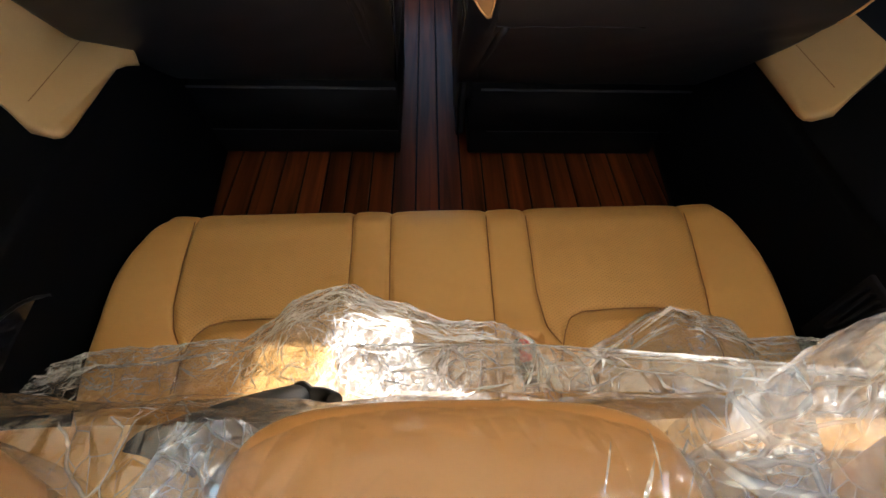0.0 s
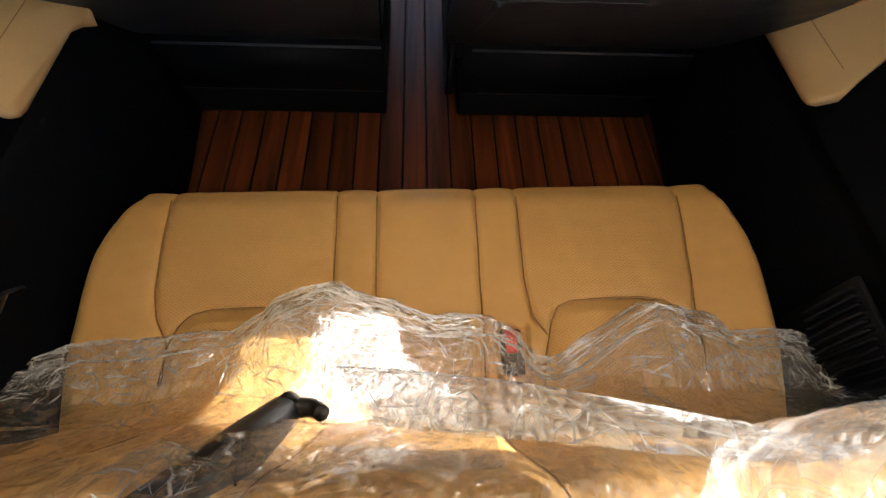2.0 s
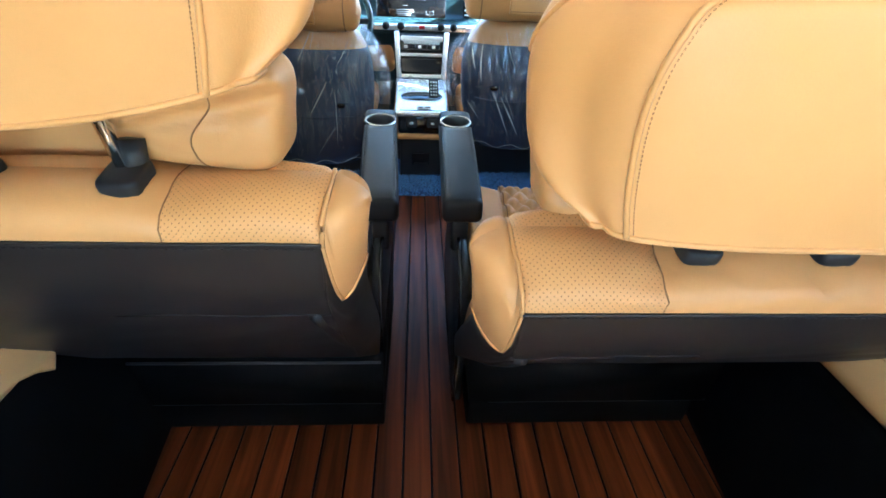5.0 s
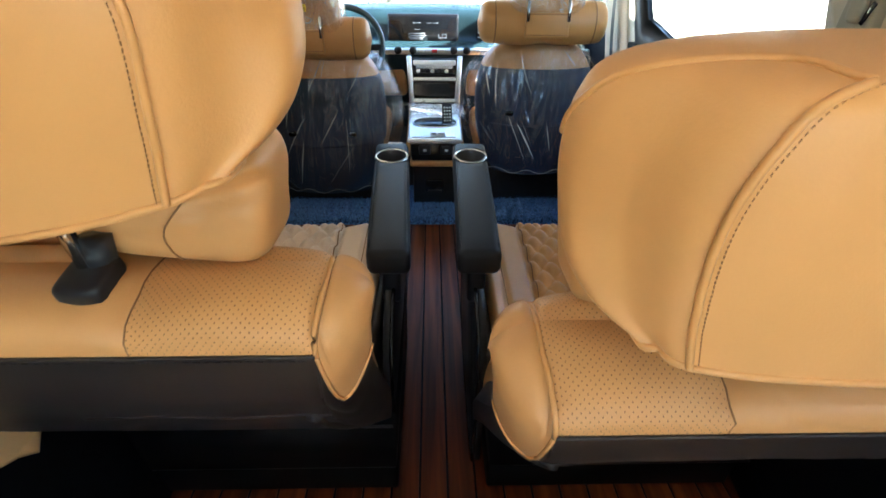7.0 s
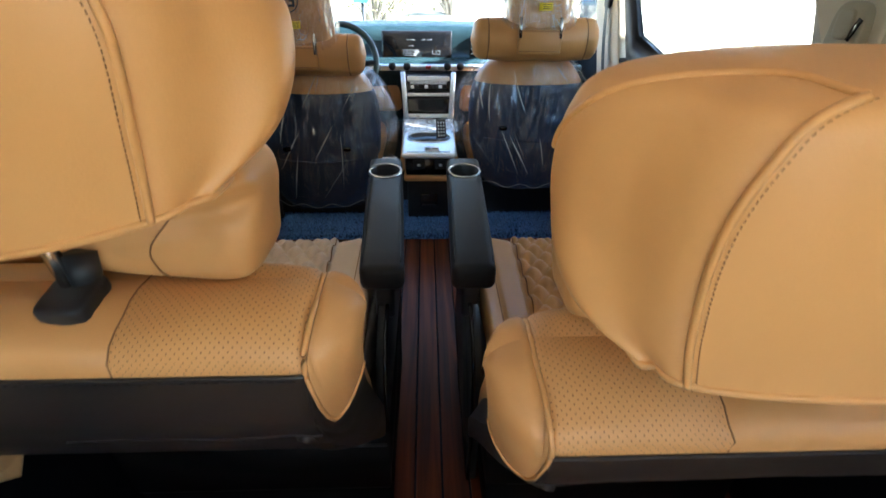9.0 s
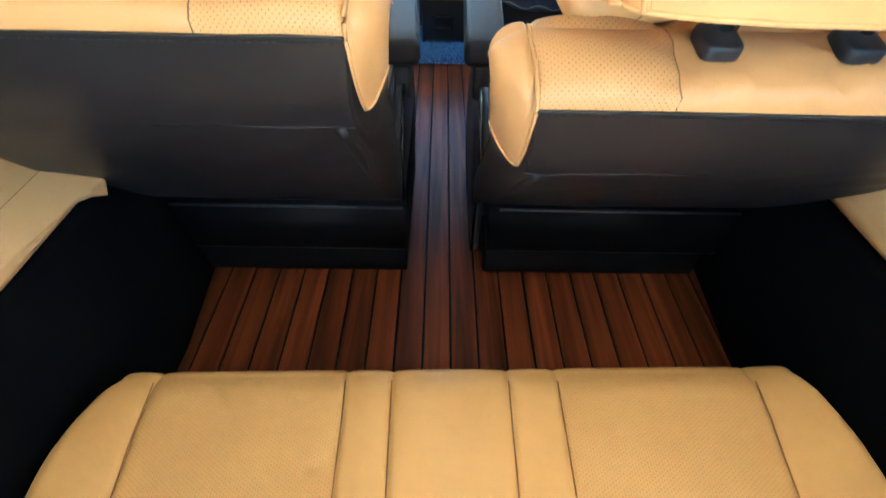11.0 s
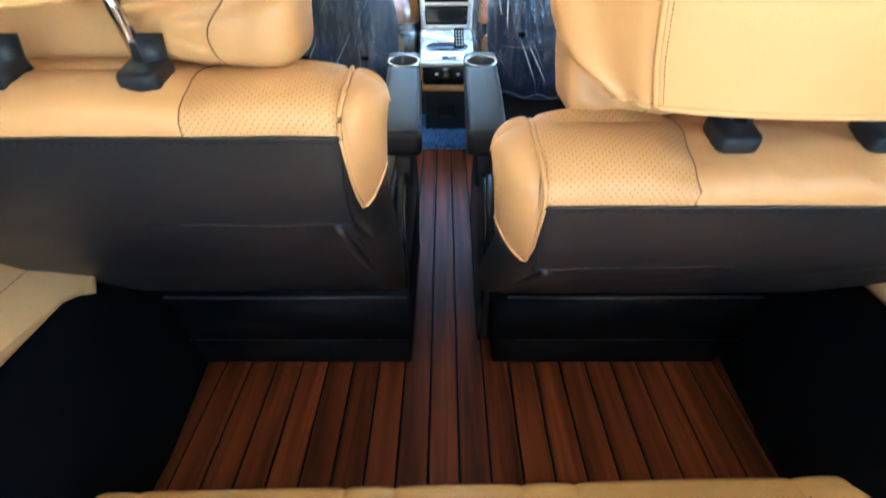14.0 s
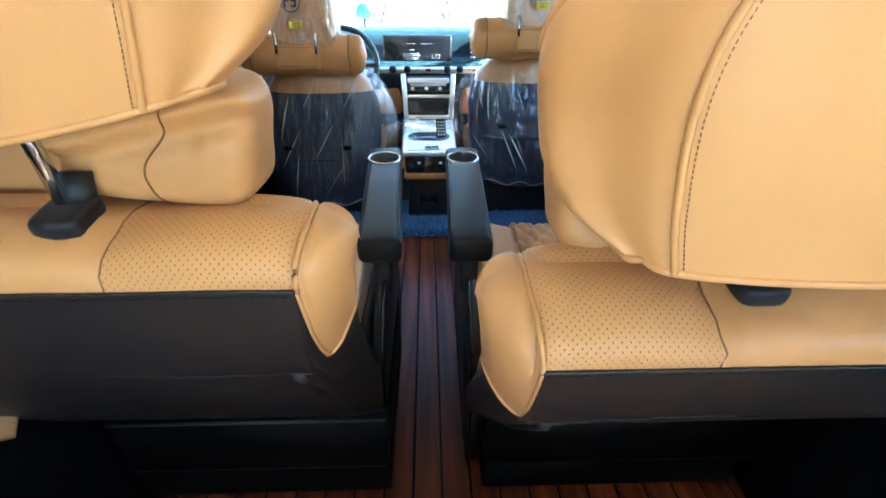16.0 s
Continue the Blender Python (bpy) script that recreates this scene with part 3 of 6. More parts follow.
def at_y(line, y):
    pts = sorted((b, a) for a, b in line)
    for (y0, x0), (y1, x1) in zip(pts, pts[1:]):
        if y0 <= y <= y1:
            return x0 + (x1 - x0) * (y - y0) / (y1 - y0 + 1e-9)
    return pts[0][1] if y < pts[0][0] else pts[-1][1]


LEFT_EDGE = smooth_line([(-0.525, 0.10, 0), (-0.545, 0.26, 0), (-0.560, 0.347, 0), (-0.577, 0.478, 0), (-0.565, 0.55, 0), (-0.535, 0.625, 0), (-0.49, 0.66, 0)], 2)
RIGHT_EDGE = smooth_line([(0.555, 0.10, 0), (0.578, 0.27, 0), (0.597, 0.36, 0), (0.612, 0.48, 0), (0.602, 0.55, 0), (0.570, 0.64, 0), (0.52, 0.68, 0)], 2)
LEFT_XY, RIGHT_XY = [(p.x - 0.022, p.y - 0.02) for p in LEFT_EDGE], [(p.x + 0.006, p.y - 0.02) for p in RIGHT_EDGE]


def cushion_top(x, y):
    """The height of the bench's upper side."""
    z = 0.1885 + 0.028 * (x + 0.47) - 0.03 * max(0, (0.33 - y) / 0.17) ** 2
    d = min(near_line(x, y, SEAMS[k]) for k in SEAMS)
    z += 0.0055 * (1 - math.exp(-d / 0.014)) - 0.0028 * math.exp(-(d / 0.004) ** 2)
    for k in ("pad_left", "pad_right"):
        line = SEAMS[k]
        if line[0][0] < x < line[-1][0] and y < table(line, x):
            z += 0.012 * min(1, near_line(x, y, line) / 0.03)
    z -= 0.005 * math.exp(-((x + 0.182) ** 2 + (y - 0.468) ** 2) / 0.00018)
    z += 0.002 * noise.noise(Vector((x * 9, y * 9, 3))) + 0.0008 * noise.noise(Vector((x * 40, y * 40, 7)))
    if abs(x - 0.136) < 0.026 and 0.25 < y < 0.345:
        z -= 0.012
    return z


NX, NY, ROLL = 400, 160, 20


def cushion_point(i, j):
    """Columns across, rows from the back to the front and then down the front."""
    v = min(j, NY) / NY
    y = CUSHION_BACK + (CUSHION_FRONT - CUSHION_BACK) * v
    u = i / (NX - 1)
    xl, xr = at_y(LEFT_XY, y), at_y(RIGHT_XY, y)
    x = xl + (xr - xl) * u
    yy = y + (0.012 + 0.009 * (x + 0.47)) * v
    z = cushion_top(x, yy)
    edge = min(u, 1 - u) * (xr - xl)
    if edge < 0.05:
        k = 1 - edge / 0.05
        z -= 0.055 * k ** 2.4 + 0.06 * max(0, (k - 0.75) / 0.25) ** 2
    front = max(0.0, (v - 0.90) / 0.10)
    z -= 0.012 * front ** 2
    if j > NY:
        a = (j - NY) / ROLL
        yy += 0.020 * math.sin(min(1, a * 2.2) * math.pi / 2) - 0.03 * max(0, a - 0.5)
        z -= 0.028 * (1 - math.cos(min(1, a * 2.2) * math.pi / 2)) + 0.125 * max(0, a - 0.25)
    return x, yy, max(z, 0.004)


bench = thing("bench_seat", "tan leather rear bench with perforated inserts under wrapping film", "bench seat", (0, 0.4, 0))
spots = {(i, j): Vector(cushion_point(i, j)) for i in range(NX) for j in range(NY + ROLL)}
INSERTS = {"left": ("outer_left", "inner_left"), "right": ("inner_right", "outer_right")}


def insert_of(i, j):
    p = (spots[i, j] + spots[min(i + 1, NX - 1), min(j + 1, NY + ROLL - 1)]) / 2
    for k, (a, b) in INSERTS.items():
        if at_y(SEAMS[a], p.y) < p.x < at_y(SEAMS[b], p.y) and j < NY + 4:
            return k
    return "plain"


kinds = {(i, j): insert_of(i, j) for i in range(NX - 1) for j in range(NY + ROLL - 1)}
cushion = part("cushion", sheet(lambda i, j: spots[i, j], NX, NY + ROLL, keep=lambda i, j: kinds[i, j] == "plain"), BENCH, bench)
for side in INSERTS:
    part("perforated_insert", sheet(lambda i, j: spots[i, j], NX, NY + ROLL, keep=lambda i, j: kinds[i, j] == side, uv=lambda i, j: (spots[i, j].x, 0.00275 * j)), TAN_FINE, cushion, "finely perforated tan leather insert")
for k, line in SEAMS.items():
    fine = even([(x, y, 0) for x, y in line], 40)
    part("seam", tube([(p.x, p.y, cushion_top(p.x, p.y) + 0.0020 - 0.012 * max(0, (p.y - 0.60) / 0.05) ** 2) for p in fine if p.y < 0.604], 0.0011, 5), SEAM, cushion)

# the lock set into the bench
buckle = thing("belt_buckle", "black belt buckle with a red release button set in the bench", "belt buckle", (0.136, 0.30, 0.17))
part("surround", turned([(0.001, 0.0), (0.020, 0.0), (0.0255, 0.002), (0.0265, 0.006), (0.024, 0.008), (0.022, 0.005)], 28, (0, 0, 0), pose(0.134, 0.302, 0.196) @ Matrix.Diagonal((1, 1.85, 1, 1))), TAN, buckle, "raised tan rim")
part("housing", box(0.1165, 0.1525, 0.262, 0.338, 0.176, 0.206, 0.006, 3), RUBBER, buckle)
part("release_button", box(0.1235, 0.1425, 0.296, 0.334, 0.205, 0.2105, 0.003, 3), RED, buckle, "red plastic button")
part("tongue_slot", box(0.122, 0.146, 0.274, 0.280, 0.203, 0.2075, 0.001), PIANO, buckle)


# the back of the bench, with the same seams, and its head restraints
def back_point(i, j):
    x = -0.53 + 1.09 * i / 90
    p = BACK_LINE[j]
    edge = min(x + 0.53, 0.56 - x)
    k = max(0, 1 - edge / 0.05) ** 2
    seam = min(abs(x - q) for q in (-0.40, -0.15, 0.10, 0.43))
    puff = 0.014 * (1 - math.exp(-seam / 0.03)) - 0.004
    cy, cz = 0.09, 0.30
    dy, dz = p.y - cy, p.z - cz
    return x, cy + dy * (1 - 0.25 * k) + puff * (1 if dy > 0 else 0.3), cz + dz * (1 - 0.12 * k) + puff * (0.8 if dz > 0 else 0)


BACK_LINE = even(smooth_line([(0, 0.205, 0.16), (0, 0.166, 0.27), (0, 0.134, 0.38), (0, 0.108, 0.490), (0, 0.084, 0.540), (0, 0.035, 0.550), (0, -0.005, 0.50), (0, 0.02, 0.25), (0, 0.05, 0.06)], 2), 41)
part("backrest", sheet(back_point, 91, 41), BENCH, bench)
for x in (-0.40, -0.15, 0.10, 0.43):
    part("back_seam", tube([(x, p[1], p[2]) for p in [back_point(round((x + 0.53) / 1.09 * 90), j) for j in range(2, 26)]], 0.0014, 5), SEAM, bench)


def rear_headrest(x, tilt):
    hr = part("headrest", pillow((0, 0, 0), (0.116, 0.060, 0.080), 5.0, 18, lambda c: Vector((c.x, c.y - 0.5 * c.x ** 2, c.z))), TAN, bench)
    hr.data.transform(pose(x, 0.012, 0.594, tilt, 0, 0))
    for d in (-0.05, 0.05):
        part("post", tube([(x + d, 0.0, 0.60), (x + d, 0.02, 0.49)], 0.006, 8), CHROME, hr, "chrome headrest post")


for x, tilt in ((-0.005, -12), (0.335, -10), (-0.345, -10)):
    rear_headrest(x, tilt)

# the crumpled film over the bench's back
CREST = [(-0.56, 0.24), (-0.476, 0.275), (-0.40, 0.31), (-0.304, 0.335), (-0.256, 0.338), (-0.20, 0.40), (-0.16, 0.462), (-0.10, 0.503), (-0.05, 0.468), (0.0, 0.405), (0.06, 0.375), (0.12, 0.340), (0.145, 0.265), (0.172, 0.212), (0.203, 0.222), (0.235, 0.33), (0.255, 0.44), (0.30, 0.42), (0.36, 0.388), (0.41, 0.335), (0.49, 0.322), (0.56, 0.26), (0.62, 0.22)]


def crumple(p, size):
    """Creases of stiff film: sharp ridges at three scales."""
    out = 0.0
    for k, amp in ((13, 0.75), (38, 0.5), (90, 0.22)):
        near = noise.voronoi(p * k * 0.8)[0]
        out += amp * (1.5 * (near[1] - near[0]) - 0.45)
    return out * size


def drape(i, j):
    """From the bench's back down into the angle, over the crest that lies on the cushion, and down its front."""
    x = -0.56 + 1.17 * i / 420
    zc = table(CREST, x)
    zt = 0.215 + 0.40 * max(0.0, zc - 0.27)
    k = (0.924 - zt) / (0.924 - zc)
    yt = 0.061 + 0.219 * k
    line = [(0.02, 0.590), (0.092, 0.580), (0.145, 0.47), (0.182, 0.35), (0.22, 0.5 * zt + 0.145), (0.66 * yt + 0.082, 0.8 * zt + 0.057), (yt - 0.02, zt - 0.004), (yt, zt), (yt + 0.014, 0.6 * zt + 0.078), (yt + 0.020, 0.204)]
    f = j / 150 * (len(line) - 1)
    n = min(int(f), len(line) - 2)
    a, b, q = line[n], line[n + 1], f - n
    y, z = a[0] + (b[0] - a[0]) * q, a[1] + (b[1] - a[1]) * q
    xx = -0.014 + (x + 0.014) * (1 + (k - 1) * min(1.0, max(0.0, (y - 0.12) / 0.15)))
    c = crumple(Vector((xx, y * 1.2, z * 1.2)), 0.013) * (min(1, j / 16 + 0.15) if j > 78 else 0.45 * min(1, j / 16 + 0.15))
    y += 0.02 * noise.noise(Vector((xx * 7, z * 5, 4)))
    return xx + 0.3 * c, y + 0.5 * c, max(z + 0.8 * c, cushion_top(xx, y) + 0.004 if y > 0.2 else 0.2)


def creases(surface_at, i0, i1, j0, j1, count, seed, reach, lift):
    """Short straight folds where the film is doubled, whitened in place of glints, scattered over a sheet and joined in
    one mesh.
    """
    rnd = random.Random(seed)
    bm = bmesh.new()
    for _ in range(count):
        i, j, a = rnd.uniform(i0, i1), rnd.uniform(j0, j1), rnd.uniform(0, math.pi)
        long, wide = rnd.uniform(0.3, 1.0) * reach, rnd.choice((0.0003, 0.0004, 0.0006, 0.0013))
        mid = Vector(surface_at(i, j))
        ends = []
        for e in (-1, 1):
            ei, ej = max(i0, min(i1, i + e * long * math.cos(a))), max(j0, min(j1, j + e * long * 0.6 * math.sin(a)))
            ends.append(Vector(surface_at(ei, ej)))
        run = ends[1] - ends[0]
        if run.length < 0.004:
            continue
        across = run.cross(Vector(lift)).normalized() * wide
        pts = [ends[0] + Vector(lift), mid + Vector(lift) * 1.3, ends[1] + Vector(lift)]
        vs = [bm.verts.new(pts[0]), bm.verts.new(pts[1] + across), bm.verts.new(pts[2]), bm.verts.new(pts[1] - across)]
        bm.faces.new(vs)
    return bm


film = thing("wrapping_film", "crumpled clear plastic film draped over the bench back", "plastic film", (0, 0.2, 0.4))
for name, i0, i1 in (("side_fold", 0, 108), ("hump", 108, 226), ("middle_fold", 226, 272), ("hump", 272, 372), ("side_fold", 372, 420)):
    part(name, sheet(lambda i, j: drape(i + i0, j + 72), i1 - i0 + 1, 79), HUMP if 100 < i0 < 200 else FILM, film, smooth=False)
    part("slack_sheet", sheet(lambda i, j: drape(i + i0, j), i1 - i0 + 1, 73), SLACK, film, smooth=False)
    tagged(part("crease", creases(drape, i0, i1, 66, 148, round((i1 - i0) * (9 if 100 < i0 < 200 else 5)), i0 + 5, 9, (0, -0.002, 0.004)), GLINT_FOLD, film, "film creases whitened in place of glints", smooth=False), kind="stuff")
# extra film layer, added to hold back and scatter the sun at the hump
part("inner_layer", sheet(lambda i, j: Vector(drape(i + 112, j + 20)) * 0.95 + Vector((-0.006, 0.010, 0.016)), 111, 125), CLOUDY, film)


def strip(i, j):
    """A taut band of the second layer of film, from the stalk to the bag over the outer headrest."""
    u, v = i / 120, j / 24
    far_edge = Vector((-0.10 + 0.37 * u, 0.215 - 0.055 * u - 0.055 * u * u, 0.435 + 0.13 * u + 0.05 * u * u))
    near_edge = Vector((-0.06 + 0.29 * u, 0.150 - 0.05 * u, 0.475 + 0.12 * u))
    p = far_edge.lerp(near_edge, v)
    p.z += 0.012 * math.sin(math.pi * v) + crumple(Vector((p.x * 0.6, p.y, v)), 0.005)
    return p


taut = tagged(part("plastic_sheet", sheet(strip, 121, 25), FLAP), "taut sheet of clear film lying on the bench back", "plastic film")
tagged(part("crease", creases(strip, 0, 120, 1, 23, 60, 3, 14, (0, -0.001, 0.002)), GLINT_FOLD, taut, smooth=False), kind="stuff")
part("sheet_edge", tube([strip(i, 0) for i in range(121)], 0.0011, 5), FLAP, taut)


def bag(x, y, z, w, d, h, seed, name, label, mat=TIGHT, amp=0.003):
    """A loose film bag over a head restraint."""
    bm = pillow((0, 0, 0), (w, d, h), 3.0, 48)
    for v in bm.verts:
        n = v.co.normalized()
        v.co += n * crumple(v.co * 0.5 + Vector((seed, 0, 0)), amp) * (1.2 if v.co.z < 0 else 0.8)
        v.co += Vector((x, y, z))
    bmesh.ops.delete(bm, geom=[v for v in bm.verts if v.co.z < z - 0.86 * h], context="VERTS")
    made = tagged(part(name, bm, mat), label, "plastic film")
    # long folds that run from the crown down the front, their glints put in as white
    rnd = random.Random(seed + 40)
    for q in range(6):
        u0, du, wide = rnd.choice((-1, 1)) * rnd.uniform(0.35, 0.8), rnd.uniform(-0.55, 0.35), rnd.choice((0.0012, 0.0018, 0.003))
        a0 = rnd.uniform(5, 75)
        a1 = a0 + rnd.uniform(14, 34)

        def on_bag(i, j):
            a = radians(a0 + (a1 - a0) * i / 16)
            u = u0 + du * i / 16 + (j - 0.5) * wide / w * math.sin(math.pi * (i + 0.5) / 17)
            k = (abs(u) ** 3 + abs(math.sin(a)) ** 3 + abs(math.cos(a)) ** 3) ** (1 / 3)
            return Vector((x + w * u / k, y + (d + 0.003) * math.sin(a) / k, z + (h + 0.003) * math.cos(a) / k))
        part("bag_fold", sheet(on_bag, 17, 2), GLINT_FOLD, made, "film fold whitened in place of glints")
    return made


bag(-0.005, 0.012, 0.590, 0.132, 0.072, 0.093, 1, "film_bag", "loose clear film bag over the bench headrest")
bag(0.335, 0.045, 0.612, 0.155, 0.092, 0.118, 5, "film_bag", "loose cloudy film bag over the bench headrest", FLAP, 0.012)
bag(-0.345, 0.012, 0.594, 0.140, 0.066, 0.095, 9, "film_bag", "loose clear film bag over the bench headrest")

# the black belt lock lying on the bench's back
lock = thing("belt_stalk", "black plastic belt stalk lying across the bench under film", "belt buckle", (-0.17, 0.17, 0.34))
part("stalk", tube(even(smooth_line([(-0.203, 0.070, 0.540), (-0.189, 0.104, 0.494), (-0.180, 0.144, 0.426), (-0.170, 0.186, 0.350)], 2), 16), lambda t: 0.030 - 0.010 * t, 16), RUBBER, lock)
part("head", placed(pillow((0, 0, 0), (0.021, 0.016, 0.017), 3.2, 8), pose(-0.169, 0.189, 0.347, 10, -12, 50)), DARK, lock)
part("hook", tube(even(smooth_line([(-0.163, 0.189, 0.352), (-0.147, 0.192, 0.350), (-0.133, 0.189, 0.352), (-0.124, 0.182, 0.362)], 2), 16), lambda t: 0.0125 - 0.003 * t, 10), DARK, lock)
part("stalk_ring", tube([(-0.188 + 0.027 * math.cos(a), 0.104 + 0.016 * math.sin(a), 0.500 + 0.018 * math.sin(a)) for a in [2 * math.pi * k / 20 for k in range(20)]], 0.0016, 5, closed=True), RUBBER, lock)


# ---- side trim beside the bench ----
def side_pad(s, x_in, y_back, y_front, z_in, name, x_low):
    """The tan armrest pad that slopes up to the side wall, and the black wall under it."""
    plan = [(x_in, y_back + 0.022), (x_in + 0.003, y_back + 0.008), (x_in + 0.012, y_back), (x_in + 0.040, y_back - 0.002), (x_in + 0.08, y_back + 0.030), (x_in + 0.185, y_back + 0.100), (x_in + 0.185, y_front)] + ([(x_in + 0.04, y_front), (x_in - 0.004, y_back + 0.285), (x_in - 0.026, y_back + 0.242), (x_in - 0.010, y_back + 0.228), (x_in, y_back + 0.208)] if s < 0 else [(x_in, y_front)])
    bm = slab([(s * x, y) for x, y in plan], -0.016, 0.0, 0.0)
    bmesh.ops.bevel(bm, geom=[e for e in bm.edges if abs(e.verts[0].co.z) < 1e-6 and abs(e.verts[1].co.z) < 1e-6], offset=0.009, segments=4, affect="EDGES", profile=0.5)
    for v in bm.verts:
        v.co.z += z_in + 0.45 * (abs(v.co.x) - x_in)
    pad = tagged(part("armrest_pad", bm, PAD), "tan leather armrest pad along the side trim", "armrest", group="armrest pads")
    part("seam", tube([(s * (x_in + 0.055), y_back + 0.05 + (y_front - y_back - 0.05) * k / 20, z_in + 0.45 * 0.055) for k in range(21)], 0.0007, 5), SEAM, pad)

    def wall(i, j):
        y = -0.43 + 1.83 * i / 60
        v = j / 14
        low = x_low + 0.10 * (y - 0.78) if y > 0.78 else x_low + 0.05 * (0.78 - y)
        x = low + (x_in + 0.010 - low) * v ** 0.8
        return s * (x + 0.16 * v * max(0, (y - 1.05) / 0.35)), y, -0.01 + (z_in - 0.018) * v
    bm = sheet(wall, 61, 15)
    bmesh.ops.solidify(bm, geom=bm.faces[:], thickness=0.03 * s)
    tagged(part("wall_" + name + "_wheelarch", bm, TRIM), "black grained plastic wheel arch trim beside the bench", "vehicle trim", kind="structure")
    top = sheet(lambda i, j: (s * (x_in + 0.01 + 0.19 * j / 4), -0.43 + 1.83 * i / 20, z_in - 0.040 + 0.083 * j / 4), 21, 5)
    bmesh.ops.solidify(top, geom=top.faces[:], thickness=0.01)
    tagged(part("wall_" + name + "_ledge", top, TRIM), "black plastic ledge under the armrest pad", "vehicle trim", kind="structure")
    return pad


side_pad(-1, 0.606, 0.606, 1.05, 0.390, "left", 0.548)
side_pad(1, 0.634, 0.652, 1.10, 0.402, "right", 0.607)
# the recess in the left trim and the grille in the right
recess = thing("storage_bin", "black glossy storage recess in the side trim", "storage bin", (-0.63, 0.3, 0.2))
lid_line = even(smooth_line([(-0.05, 0.10, 0), (0.37, 0.10, 0), (0.405, 0.16, 0), (0.385, 0.31, 0), (-0.05, 0.36, 0)], 2, True), 40, True)
stand = Matrix(((0, 0, 1, -0.618), (1, 0, 0, 0), (0, 1, 0, 0), (0, 0, 0, 1)))
part("bin_lid", placed(slab([(p.x, p.y) for p in lid_line], 0, 0.012), stand), PIANO, recess)
part("bin_rim", placed(tube([(p.x, p.y, 0.012) for p in lid_line], 0.003, 6, closed=True), stand), RUBBER, recess)
grille = thing("speaker_grille", "black ribbed grille in the side trim", "grille", (0.63, 0.25, 0.27))
for k in range(14):
    y = 0.18 + 0.0125 * k
    part("rib", box(0.600, 0.612, y, y + 0.006, 0.20 + 0.05 * (k / 14), 0.34, 0.002), TRIM, grille)
part("backplate", box(0.610, 0.618, 0.17, 0.36, 0.19, 0.35, 0.002), TRIM, grille)


# loose flaps of film beside the middle headrest
def flap(edge, lean, name, seed):
    """A stiff flap between two lines of points: its foot and its free rim."""
    foot, rim = [even(smooth_line(q, 2), 61) for q in edge]

    def at(i, j):
        v = j / 50
        p = foot[i].lerp(rim[i], v) + Vector(lean) * math.sin(math.pi * v)
        return p + Vector((0.4, 0.8, 0.4)) * crumple(p * 0.45 + Vector((seed, 0, 0)), 0.008)
    loose = tagged(part(name, sheet(at, 61, 51), FLAP, smooth=False), "loose cloudy flap of film beside the headrest", "plastic film")
    tagged(part("crease", creases(lambda i, j: foot[int(i)].lerp(rim[int(i)], j / 50) + Vector(lean) * math.sin(math.pi * j / 50), 0, 60, 1, 49, 40, seed + 20, 9, (0, -0.003, 0.004)), GLINT_FOLD, loose, smooth=False), kind="stuff")


flap(([(0.100, -0.04, 0.60), (0.118, 0.03, 0.56), (0.130, 0.075, 0.56)], [(0.215, -0.03, 0.60), (0.165, 0.03, 0.655), (0.112, 0.06, 0.735)]), (0.0, 0.01, -0.02), "film_flap", 1)
flap(([(-0.108, -0.03, 0.58), (-0.112, 0.03, 0.57), (-0.108, 0.07, 0.62)], [(-0.190, -0.02, 0.62), (-0.185, 0.04, 0.60), (-0.125, 0.06, 0.685)]), (0.0, 0.01, -0.01), "film_flap", 2)

